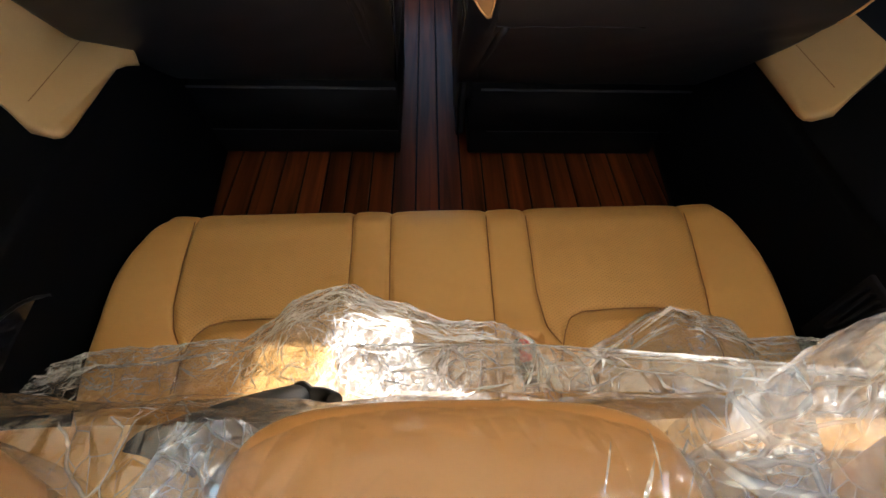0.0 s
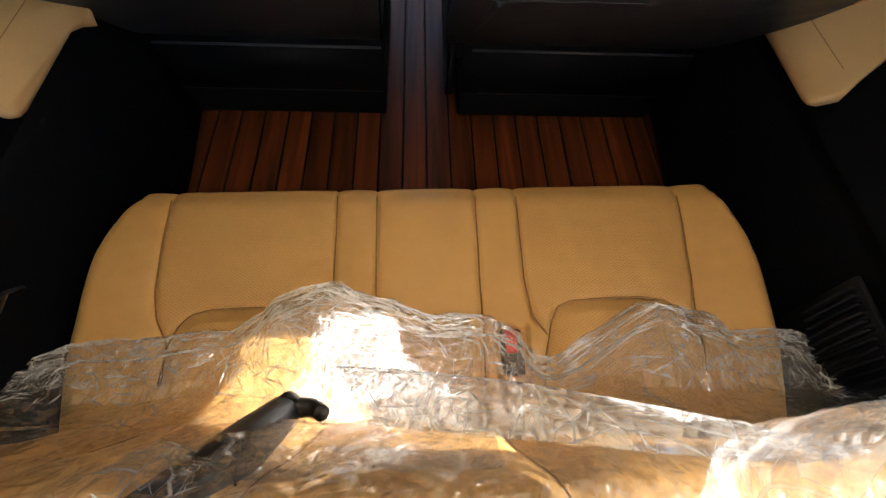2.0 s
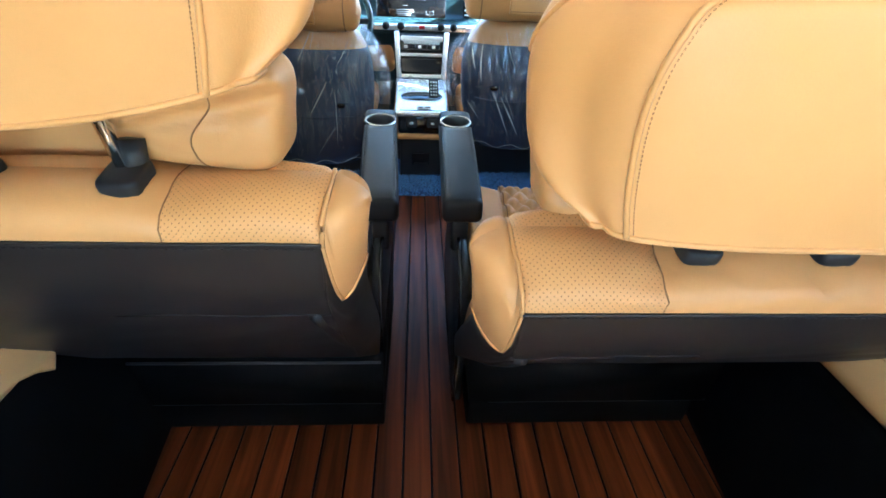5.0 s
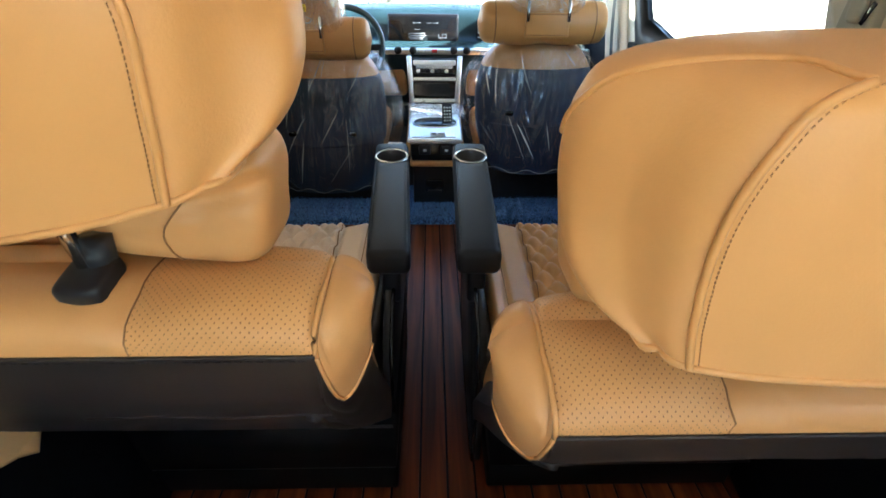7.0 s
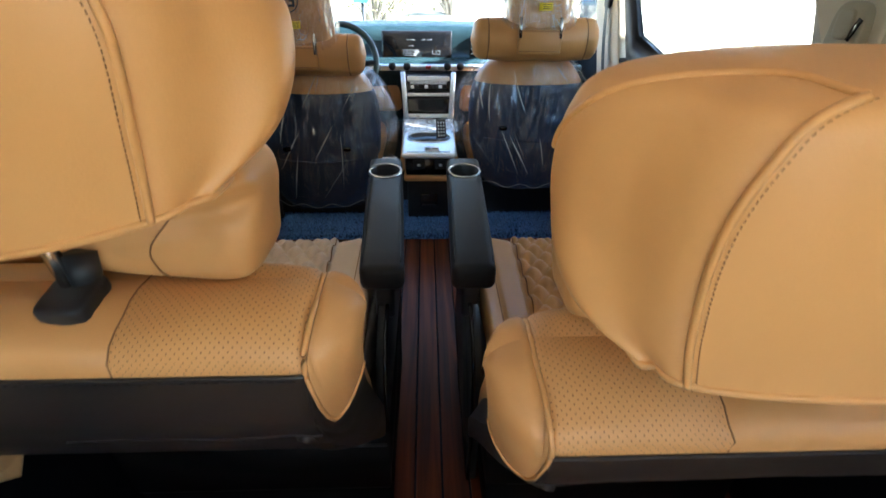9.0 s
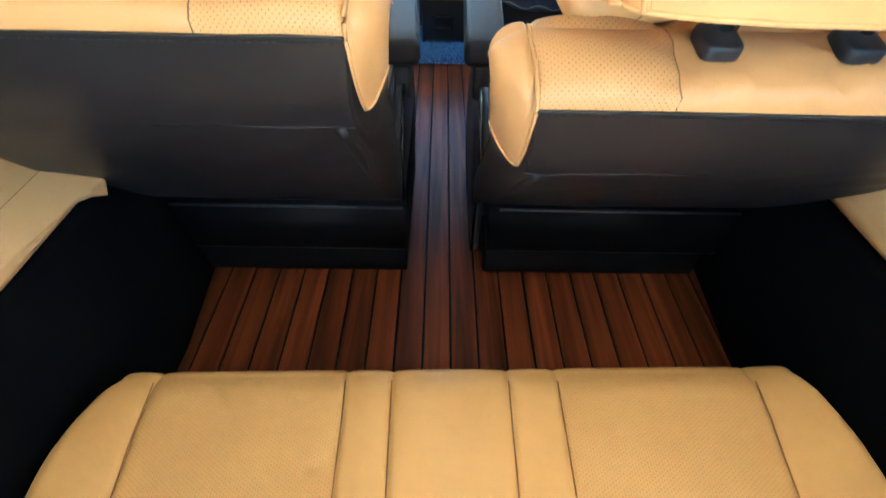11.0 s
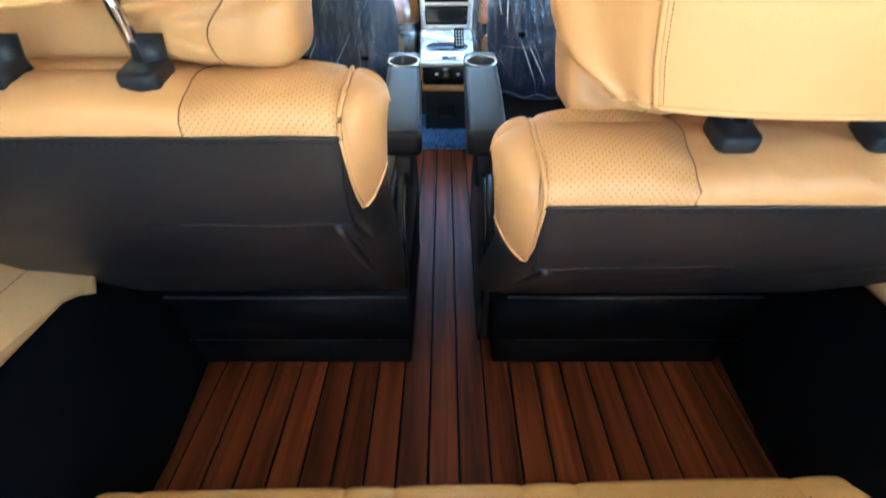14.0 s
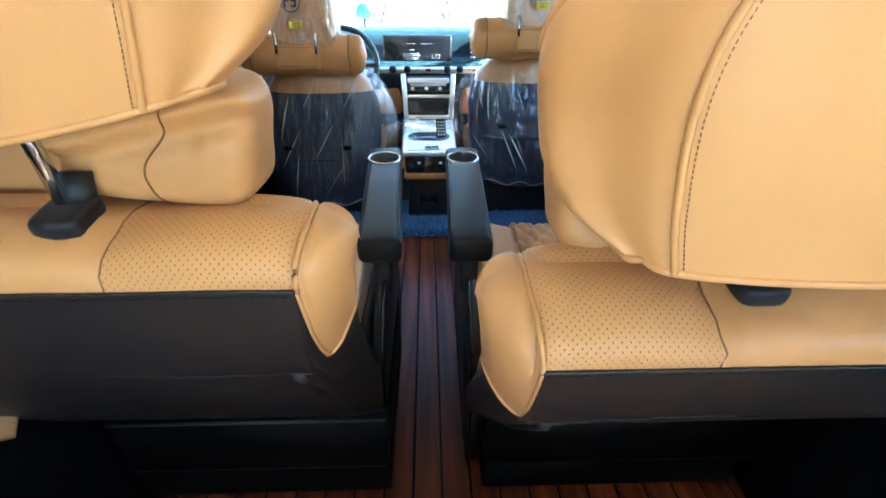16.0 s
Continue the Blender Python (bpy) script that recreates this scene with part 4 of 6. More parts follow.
# ---- second row ----
def second_row_seat(cx, s, a, b, c, fold, head, widths, leaf, label):
    """A reclined captain's seat. s: +1 where its aisle side is towards +x. a, b, c: its rear line, from the top edge over the crease to the hinge.
    head: the head restraint's rear line and height."""
    seat = thing("captain_seat", label, "car seat", (cx, 1.3, 0), group="second row seats")
    half, seam_x, inner_seam = widths
    r = 0.050
    ay, az = a
    dy, dz = fold
    line = [(0, ay, az), (0, b[0], b[1]), (0, c[0], c[1]), (0, c[0] + 0.07, c[1] - 0.01), (0, c[0] + 0.11, c[1] + 0.10), (0, ay + 0.235, az - 0.12), (0, ay + dy + 0.035, az + dz - 0.05), (0, ay + dy, az + dz), (0, ay + 0.07, az + dz + 0.012), (0, ay + 0.012, az + 0.018)]
    prof = even(smooth_line([Vector(p) for p in line], 3, True), 96, True)
    low = max(range(96), key=lambda k: prof[k].z)
    prof = prof[low:] + prof[:low]
    if (prof[8] - prof[0]).y > 0:
        prof = [prof[0]] + prof[:0:-1]
    # profile now runs from the highest point down the rear, round the foot and up the front
    ia = min(range(60), key=lambda k: abs(prof[k].y - ay) + abs(prof[k].z - az + 0.004))
    ic = min(range(20, 70), key=lambda k: (prof[k] - Vector((0, c[0], c[1]))).length)
    it = min(range(10, 60), key=lambda k: abs(prof[k].z - (az - 0.115)))
    xs = []
    for k in range(17):
        q = k / 16
        xs.append((half - r + r * math.sin(q * math.pi / 2), r * (1 - math.cos(q * math.pi / 2))))
    body = [-half + r + (2 * half - 2 * r) * k / 44 for k in range(1, 44)]
    st = [(-x, d) for x, d in xs[::-1]] + [(x, 0.0) for x in body] + xs
    for e in (-1, 1):
        for w in (0.0004, -0.0004):
            x = seam_x + w
            st.append((e * x, r - math.sqrt(max(0, r * r - max(0, x - half + r) ** 2))))
    st.sort()

    def plump(x):
        """The top swells between the seams and dips at them."""
        q = min(abs(abs(x) - inner_seam), abs(abs(x) - seam_x))
        return 0.010 * (1 - math.exp(-q / 0.03)) - 0.004 * math.exp(-(q / 0.004) ** 2)

    def pinch(x, k):
        """Folds that run to the post guides, and soft waves in the black shell."""
        if ia <= k < ic:
            return 0.0035 * min(1, (k - ia) / 6) * noise.noise(Vector((x * 16 + k * 0.3, k * 0.16, cx * 3 + 2)))
        out = 0.0
        row = k if k < 48 else k - 96
        for w in (-0.069 + 0.030 * s, 0.069 + 0.030 * s):
            dx, dk = x - w, (row - 5) * 0.017
            far_off = math.hypot(dx, dk)
            out += (0.0085 if s < 0 else 0.003) * math.sin(7 * math.atan2(dk, dx) + w * 30) * math.exp(-(far_off / 0.055) ** 2) * min(1, far_off / 0.02)
        return out
    rings = []
    for x, d in st:
        ring = []
        # the side bolster ends below in a rounded leaf
        u = (abs(x) - seam_x) / (half - seam_x)
        tip = it if u <= 0 else ia + (it - ia) * table(leaf, u)
        start = ia - 8
        for k in range(96):
            kk = float(k)
            if u > 0 and start < k <= it:
                kk = start + (k - start) * (tip - start) / (it - start)
            elif u > 0 and it < k < ic:
                kk = tip + (k - it) * (ic - tip) / (ic - it)
            p = prof[int(kk)].lerp(prof[(int(kk) + 1) % 96], kk - int(kk))
            back_k = (96 - kk) % 96
            mid = (p + prof[int(back_k)].lerp(prof[(int(back_k) + 1) % 96], back_k - int(back_k))) / 2
            q = p.lerp(mid, min(0.9, d / 0.062))
            q.z -= 0.7 * d * math.exp(-(min(k, 96 - k) / 7) ** 2)
            top_w = max(0.0, math.sin(math.pi * min(1, k / ia))) if k <= ia else (1.0 if k > 76 else 0.0)
            out = (q - Vector((0, ay + 0.09, az - 0.12))).normalized()
            q += out * (plump(x) * top_w + 0.002 * noise.noise(Vector((x * 11, k * 0.14, cx * 5))) + pinch(x, k))
            taper = 1.0 if ic + 4 <= k <= 70 else (96 - k) / 26 if k > 70 else max(0.0, (k - ic + 8) / 12) if k > ic - 8 else 0.0
            taper = max(taper, 0.6 * (k - it) / (ic - it)) if it < k < ic else taper
            slim = (0.36 if s > 0 else 0.45) * max(0.0, min(1.0, (kk - ia + 6) / (it - ia + 6))) ** 1.5 * min(1.0, abs(x) / seam_x) ** 4 if k < 70 else 0.0
            ring.append(Vector((x * (1 - 0.13 * min(1, max(taper, slim))) + cx, q.y, q.z)))
        rings.append(ring)
    cols = len(st)

    def zone(i, k):
        x = (st[i][0] + st[i + 1][0]) / 2 if i + 1 < cols else st[i][0]
        k = k % 96
        side = abs(x) > seam_x
        rear_black = (it if side else ia) <= k < ic + 3
        if rear_black:
            return "shell"
        if k >= ic + 3 and k < 70:
            return "front"
        if side:
            return "bolster_" + ("in" if x > 0 else "out")
        if abs(x) > inner_seam:
            return "dots_" + ("in" if x > 0 else "out")
        return "middle"

    def piece(name, zn, mat, lab=""):
        bm = sheet(lambda i, k: rings[k][i % 96], 97, cols, keep=lambda i, k: zone(k, i) == zn, uv=lambda i, k: (rings[k][i % 96].x, far[i]))
        return part(name, bm, mat, back, lab)
    far = [0.0]
    for p, q in zip(prof, prof[1:]):
        far.append(far[-1] + (q - p).length)
    far.append(far[-1] + (prof[0] - prof[-1]).length)
    # back: the plain middle panel carries the others
    bm = sheet(lambda i, k: rings[k][i % 96], 97, cols, keep=lambda i, k: zone(k, i) == "middle")
    back = part("backrest", bm, TAN, seat)
    bpy.context.view_layer.update()
    shell = piece("back_shell", "shell", DARK, "black leather back shell")
    piece("front_cover", "front", TAN)
    for w in ("in", "out"):
        piece("perforated_panel", "dots_" + w, TAN_DOT, "perforated tan leather panel")
        piece("side_bolster", "bolster_" + w, TAN)
    # end caps, pairing rear with front
    for ring, w in ((rings[0], 0), (rings[-1], 1)):
        cap_t, cap_b = bmesh.new(), bmesh.new()
        for k in range(0, 47):
            q = [ring[k], ring[k + 1], ring[(95 - k) % 96], ring[(96 - k) % 96]]
            bm = cap_t if k < it else cap_b
            vs = [bm.verts.new(p) for p in q]
            if k:
                bm.faces.new(vs)
            else:
                bm.faces.new(vs[:3])
        for bm, m, nm in ((cap_t, TAN, "side_cap"), (cap_b, DARK, "side_cover")):
            bmesh.ops.remove_doubles(bm, verts=bm.verts, dist=1e-5)
            part(nm, bm, m, back)
    # piping and stitching
    for x in (-inner_seam, inner_seam):
        i = min(range(cols), key=lambda q: abs(st[q][0] - x))
        part("seam", tube([rings[i][k % 96] + Vector((0, 0, 0.0005)) for k in range(-20, ia + 1)], 0.0008, 5), SEAM, back)
    for x in (-seam_x, seam_x):
        i = min((q for q in range(cols) if st[q][0] * x > seam_x * seam_x), key=lambda q: abs(st[q][0] - x))
        j = i + (1 if x > 0 else -1)
        part("piping", tube([rings[i][k % 96] + Vector((0, -0.001, 0.001)) for k in range(-22, it + 1)], 0.0026, 6), TAN, back)
        part("seam", tube([rings[j][k % 96] + Vector((0, -0.0005, 0.0005)) for k in range(-22, it)], 0.0006, 5), SEAM, back)
        part("leaf_welt", tube([rings[q][it] + Vector((0, -0.0006, 0)) for q in range(cols) if st[q][0] * x > 0 and abs(st[q][0]) > seam_x], 0.0022, 6), TAN, shell)
    edge = [rings[i][ia] + Vector((0, -0.0012, -0.001)) for i in range(cols) if abs(st[i][0]) <= seam_x]
    part("shell_welt", tube(edge, 0.0022, 6), DARK, shell)
    part("shell_stitch", stitches([rings[i][ia].lerp(rings[i][ia + 1], 0.55) + Vector((0, -0.0006, 0)) for i in range(cols) if abs(st[i][0]) <= seam_x], 0.0005, 0.006, 0.003), RUBBER, shell)
    kb = min(range(ia, ic), key=lambda k: abs(prof[k].z - b[1]))
    part("shell_crease", tube([rings[i][kb] + Vector((0, -0.0005, 0)) for i in range(cols) if (st[i][0] * s) > 0.02 and abs(st[i][0]) < seam_x], 0.0012, 5), DARK, shell)
    i = min(range(cols), key=lambda q: abs(st[q][0] - s * (seam_x - 0.02)))
    corner = [rings[i][kb], rings[i][min(kb + 8, ic)] + Vector((s * 0.012, 0, 0)), rings[i][ic] + Vector((s * 0.036, 0, 0.01))]
    part("shell_fold", tube(even(smooth_line(corner, 2), 14), 0.0075, 6), DARK, shell)

    # cushion with a quilted middle
    def quilt(i, j):
        u, v = i / 120, j / 130
        x = cx + (u - 0.5) * 0.53
        y = 1.06 + 0.49 * v
        z = 0.335 + 0.035 * v + 0.045 * (abs(u - 0.5) * 2) ** 3 * (1 if abs(u - 0.5) < 0.46 else 1 - 8 * (abs(u - 0.5) - 0.46))
        if abs(u - 0.5) < 0.27:
            p, q = (x - cx) / 0.046, (y - 1.0) / 0.070
            m = abs(math.sin(math.pi * (p + q))) * abs(math.sin(math.pi * (p - q)))
            z += 0.019 * m ** 0.45
        for e in (0.27, 0.40):
            z -= 0.006 * math.exp(-((abs(u - 0.5) - e) / 0.012) ** 2)
        if v > 0.86:
            k = (v - 0.86) / 0.14
            z -= 0.05 * k ** 2.2
        edge = max(0, (abs(u - 0.5) - 0.45) / 0.05)
        return x, y + (0.01 if v == 1 else 0), z - 0.10 * edge ** 2
    bm = sheet(quilt, 121, 131)
    seat_c = part("seat_cushion", bm, PALE if s > 0 else TAN, seat, "quilted leather seat cushion")
    part("cushion_front", box(cx - 0.262, cx + 0.262, 1.50, 1.553, 0.13, 0.318, 0.02, 3), PALE if s > 0 else TAN, seat)
    part("cushion_side", box(cx + s * 0.262 - 0.012, cx + s * 0.262 + 0.012, 1.05, 1.50, 0.15, 0.35, 0.011, 3), DARK, seat, "black leather cushion side")
    for e in (-0.143, 0.143, -0.212, 0.212):
        part("seam", tube([quilt(round((e / 0.53 + 0.5) * 120), j) for j in range(2, 129, 3)], 0.0014, 5), THREAD, seat_c)

    # base with two stepped covers, and the shield beside the aisle
    wide0, wide1 = cx - 0.255, cx + (0.303 if s > 0 else 0.31)
    part("base_upper", placed(slab([(wide0 + (0.03 if s > 0 else 0), 0.0), (wide1 - (0.03 if s < 0 else 0), 0.0), (wide1, 0.125), (wide0, 0.125)], 0, 0.46), Matrix(((1, 0, 0, 0), (0, 0, 1, 1.005), (0, 1, 0, 0.088), (0, 0, 0, 1)))), BASE, seat)
    part("base_lower", box(wide0 + (0.045 if s > 0 else 0.0), wide1 - (0.045 if s < 0 else 0), 1.012, 1.47, 0.003, 0.084, 0.006), BASE, seat)
    part("base_ridge", tube([(wide0 + 0.02, 1.004, 0.213), (wide1 - 0.002, 1.004, 0.213)], 0.0028, 6), EDGE, seat)
    part("base_ridge", tube([(wide0 + 0.045, 1.008, 0.0865), (wide1 - 0.002, 1.008, 0.0865)], 0.0024, 6), EDGE, seat)
    xa = cx + s * (0.284 if s > 0 else 0.268)
    shield = even(smooth_line([(1.05, 0.08, 0), (1.03, 0.30, 0), (1.08, 0.39, 0), (1.20, 0.43, 0), (1.50, 0.33, 0), (1.52, 0.06, 0), (1.05, 0.02, 0)], 2, True), 48, True)
    turn = Matrix(((0, 0, s, xa), (1, 0, 0, 0), (0, 1, 0, 0), (0, 0, 0, 1)))
    sh = part("side_shield", placed(slab([(p.x, p.y) for p in shield], 0, 0.018), turn), RUBBER, seat, "black plastic side shield")
    part("shield_rim", placed(tube([(p.x, p.y, 0.016) for p in shield], 0.004, 6, closed=True), turn), PIANO, sh)

    # armrest with a cup holder at its front end
    ax0, ax1 = (cx + s * 0.296, cx + s * 0.262) if s > 0 else (cx + s * 0.282, cx + s * 0.262)
    rear_x, front_x = ax0, ax1
    y0, y1, zr, zf = 1.135, 1.735, 0.515, 0.508

    def arm(p):
        t = (p.y - y0) / (y1 - y0)
        cxx = rear_x + (front_x - rear_x) * t
        return Vector((cxx + p.x * (1.0 + 0.14 * t), p.y, p.z + 0.008 * max(0, (t - 0.7) / 0.3) ** 1.5 + (0.010 * math.sin(t * 3.1)) + (0.012 * (1 - t) if p.z < 0.48 else 0)))
    bm = box(-0.041, 0.041, y0, y1, 0.452, 0.516, 0.015, 4)
    bmesh.ops.subdivide_edges(bm, edges=[e for e in bm.edges if abs(e.verts[0].co.y - e.verts[1].co.y) > 0.3], cuts=12)
    for v in bm.verts:
        v.co = arm(v.co)
    cup_at = pose(*arm(Vector((0, 1.612, 0.5175))), 5)
    armrest = part("armrest", bm, ARM, seat, "black leather armrest")
    cutter = part("cutter", turned([(0.0, 0.03), (0.0372, 0.03), (0.0372, -0.052), (0.0, -0.052)], 40, (0, 0, 0), cup_at), ARM)
    cut = armrest.modifiers.new("cut", "BOOLEAN")
    cut.object, cut.operation = cutter, "DIFFERENCE"
    bpy.context.view_layer.update()
    hollow = bpy.data.meshes.new_from_object(armrest.evaluated_get(bpy.context.evaluated_depsgraph_get()))
    armrest.modifiers.clear()
    armrest.data = hollow
    bpy.data.objects.remove(cutter)
    part("cup_ring", turned([(0.0375, -0.002), (0.0385, 0.004), (0.0415, 0.0055), (0.0445, 0.004), (0.046, -0.006)], 40, (0, 0, 0), cup_at), CHROME, armrest, "chrome cup holder ring")
    part("cup_well", turned([(0.0385, 0.0035), (0.0366, 0.0), (0.0350, -0.030), (0.0340, -0.048), (0.0, -0.050)], 40, (0, 0, 0), cup_at), CUPSTEEL, armrest, "steel cup holder lining")
    for d in (-0.036, 0.036):
        part("arm_stitch", tube([arm(Vector((d * (0.98 + 0.0 * k), y0 + 0.02 + (y1 - y0 - 0.04) * k / 20, 0.5155))) for k in range(21)], 0.0010, 4), RUBBER, armrest)
    part("arm_bracket", box(rear_x - 0.018, rear_x + 0.018, y0 + 0.03, y0 + 0.14, 0.38, 0.456, 0.008), RUBBER, seat, "black arm pivot bracket")

    # head restraint
    hy, hz0, hz1, lean, push = head

    def level(v):
        """Rear half width, wing and depth at a height between the underside (0) and the crown (1)."""
        wr = curve([(0, 0.206), (0.2, 0.216), (0.5, 0.223), (0.72, 0.216), (0.86, 0.198), (1, 0.15)], v) + (0.008 if s > 0 else 0.0)
        e = curve([(0, 0.034), (0.10, 0.060), (0.25, 0.069), (0.42, 0.066), (0.60, 0.058), (0.8, 0.048), (1, 0.03)] if s > 0 else [(0, 0.028), (0.10, 0.055), (0.25, 0.068), (0.42, 0.067), (0.60, 0.066), (0.8, 0.064), (1, 0.038)], v) * 0.87
        d = curve([(0, 0.028), (0.10, 0.046), (0.25, 0.064), (0.45, 0.085), (0.7, 0.098), (1, 0.10)], v)
        return wr, e, d

    def outline(v):
        wr, e, d = level(v)
        half_out = [(0.0, -0.004), (wr * 0.62, -0.003), (wr, 0.008), (wr + e * 0.55, 0.012 + d * 0.42), (wr + e, d), (wr + e * 0.86, d + 0.040), (wr * 0.92, d + 0.070), (wr * 0.5, d + 0.062), (0.0, d + 0.055)]
        ctrl = [Vector((x, y, 0)) for x, y in half_out] + [Vector((-x, y, 0)) for x, y in half_out[-2:0:-1]]
        out = []
        for k in range(16):
            p0, p1, p2, p3 = ctrl[k - 1], ctrl[k], ctrl[(k + 1) % 16], ctrl[(k + 2) % 16]
            for q in range(7):
                t = q / 7
                out.append(0.5 * (2 * p1 + (p2 - p0) * t + (2 * p0 - 5 * p1 + 4 * p2 - p3) * t * t + (3 * p1 - p0 - 3 * p2 + p3) * t ** 3))
        return out
    RINGS = [outline(j / 60) for j in range(61)]
    height = hz1 - hz0

    def hr(i, j):
        """Rings from the underside to the domed crown."""
        v = j / 60
        k = RINGS[j][i % 112]
        sc, zz = 1.0, v
        if v > 0.76:
            a = (v - 0.76) / 0.24
            sc, zz = 1 - 0.88 * a ** 3.2, 0.76 + (0.24 if s > 0 else 0.175) * (1 - (1 - a) ** 2.2)
        if s > 0:
            sc *= 1 - 0.17 * max(0.0, (v - 0.48) / 0.52) ** 1.6
        z = hz0 + height * zz
        mid = 0.08
        wav = 0.003 * noise.noise(Vector((k.x * 9, k.y * 9, z * 9 + cx)))
        return Vector((cx + k.x * sc + wav, hy - lean * (z - hz0) + mid + (k.y - mid) * sc + wav, z - (1 - v) ** 2 * (0.026 if s > 0 else 0.004) * (1 - (k.x / 0.21) ** 2)))
    TOP = 52
    is_rear = {q % 112 for q in range(-14, 14)}
    hb = part("headrest", sheet(hr, 112, 61, True, keep=lambda i, j: i not in is_rear or j >= TOP), TAN, seat, "wide tan leather head restraint")
    part("rear_panel", sheet(hr, 112, 61, True, keep=lambda i, j: i in is_rear and j < TOP), TAN, hb)
    for nm, j in (("crown", 60), ("underside", 0)):
        capb = bmesh.new()
        capb.faces.new([capb.verts.new(hr(i, j)) for i in range(112)])
        part(nm, capb, TAN, hb)
    for q, w in ((14, 1), (98, -1)):
        line = [hr(q, j) + Vector((0.001 * w, -0.001, 0)) for j in range(0, TOP + 1)]
        part("piping", tube(line, 0.0026, 6), TAN, hb)
        part("stitching", stitches([p + Vector((-0.0055 * w, -0.0008, 0)) for p in line], 0.00045, 0.0022, 0.0013), THREAD, hb)
        brim = []
        for n in range(20):
            i, jf = (14 + n if w > 0 else 98 - n), curve([(0, TOP), (5, TOP + 1), (9, TOP), (13, TOP - 4), (16, TOP - 9), (19, TOP - 16)], n)
            brim.append(hr(i % 112, int(jf)).lerp(hr(i % 112, int(jf) + 1), jf - int(jf)))
        part("piping", tube(even(brim, 60), 0.0028, 6), TAN, hb)
        part("seam", tube([p + Vector((0, -0.001, -0.0045)) for p in even(brim, 60)], 0.0004, 4), SEAM, hb)
    part("piping", tube([hr(i, 0) for i in range(112)], 0.0028, 6, closed=True), TAN, hb)
    # the soft lower pouches in front of the posts
    for w in (-1, 1):
        bm = pillow((0, 0, 0), (0.082, 0.05, push[2]), 5.0, 30)
        for v in bm.verts:
            k = v.co.copy()
            fold_n = abs(noise.noise(Vector((k.x * 12 + cx, k.z * 22 + k.x * 9, w)))) * 0.014
            fold_n += 0.012 * math.exp(-((k.z - 0.018 - 0.35 * k.x * w) / 0.010) ** 2) - 0.007 * math.exp(-((k.z - 0.000 - 0.30 * k.x * w) / 0.009) ** 2) if k.y < 0 and s > 0 else 0
            v.co = Vector((cx + w * 0.160 + k.x + 0.10 * k.z * w, hy + push[0] + k.y - fold_n, push[1] + k.z - 0.10 * k.x * w))
        pouch = part("lower_pouch", bm, TAN, hb)
        seam = []
        for q in range(25):
            kz = push[2] * (0.97 - 1.94 * q / 24)
            kx = w * (0.012 + 0.012 * math.sin(q * 0.26))
            ky = -0.05 * max(0.0, 1 - (abs(kx) / 0.084) ** 5 - (abs(kz) / push[2]) ** 5) ** 0.2
            lift = abs(noise.noise(Vector((kx * 12 + cx, kz * 22 + kx * 9, w)))) * 0.014
            lift += 0.012 * math.exp(-((kz - 0.018 - 0.35 * kx * w) / 0.010) ** 2) - 0.007 * math.exp(-((kz - 0.30 * kx * w) / 0.009) ** 2) if s > 0 else 0
            seam.append(Vector((cx + w * 0.160 + kx + 0.10 * kz * w, hy + push[0] + ky - lift - 0.0018, push[1] + kz - 0.10 * kx * w)))
        part("pouch_seam", tube(seam, 0.0008, 5), SEAM, pouch)
    part("lower_band", pillow((cx, hy + push[0] + 0.02, push[1] - 0.018), (0.20, 0.025, push[2] * 0.92), 4, 8), TAN, hb)
    gy, gz = ay + 0.052, az + dz + 0.002
    for w in (-0.069 + 0.030 * s, 0.069 + 0.030 * s):
        part("post", tube([(cx + w, gy, gz + 0.005), (cx + w - 0.030 * s, hy + 0.075 - 0.0, hz0 + 0.05)], 0.0065, 10), CHROME, hb, "chrome headrest post")
        part("post_guide", placed(pillow((0, 0, 0), (0.0195, 0.023, 0.010), 5, 5), pose(cx + w, gy - 0.005, gz + 0.011, 12)), RUBBER, back, "black plastic post guide")
        mid = Vector((cx + w, gy, gz)).lerp(Vector((cx + w - 0.012 * s, hy + 0.075, hz0 + 0.05)), 0.28)
        part("post_sleeve", tube([(cx + w + 0.004, gy + 0.006, gz + 0.010), mid + Vector((0.008, 0.010, 0.0))], 0.013, 8), RUBBER, hb, "black sleeve round the post")
    return seat


second_row_seat(-0.398, 1, (0.685, 0.700), (0.728, 0.561), (0.985, 0.232), (0.115, 0.026), (0.668, 0.832, 1.045, 0.15, (0.135, 0.792, 0.056)), (0.324, 0.286, 0.142), [(0, 0.0), (0.2, 0.55), (0.38, 0.94), (0.47, 1.0), (0.7, 0.9), (1, 0.6)], "tan and black leather captain seat reclined with a raised headrest")
second_row_seat(0.347, -1, (0.646, 0.646), (0.704, 0.517), (0.985, 0.232), (0.140, 0.036), (0.617, 0.743, 0.942, 0.10, (0.185, 0.735, 0.05)), (0.318, 0.276, 0.131), [(0, 0.0), (0.12, 0.5), (0.25, 0.92), (0.33, 1.0), (0.6, 0.88), (1, 0.6)], "tan and black leather captain seat reclined far back")

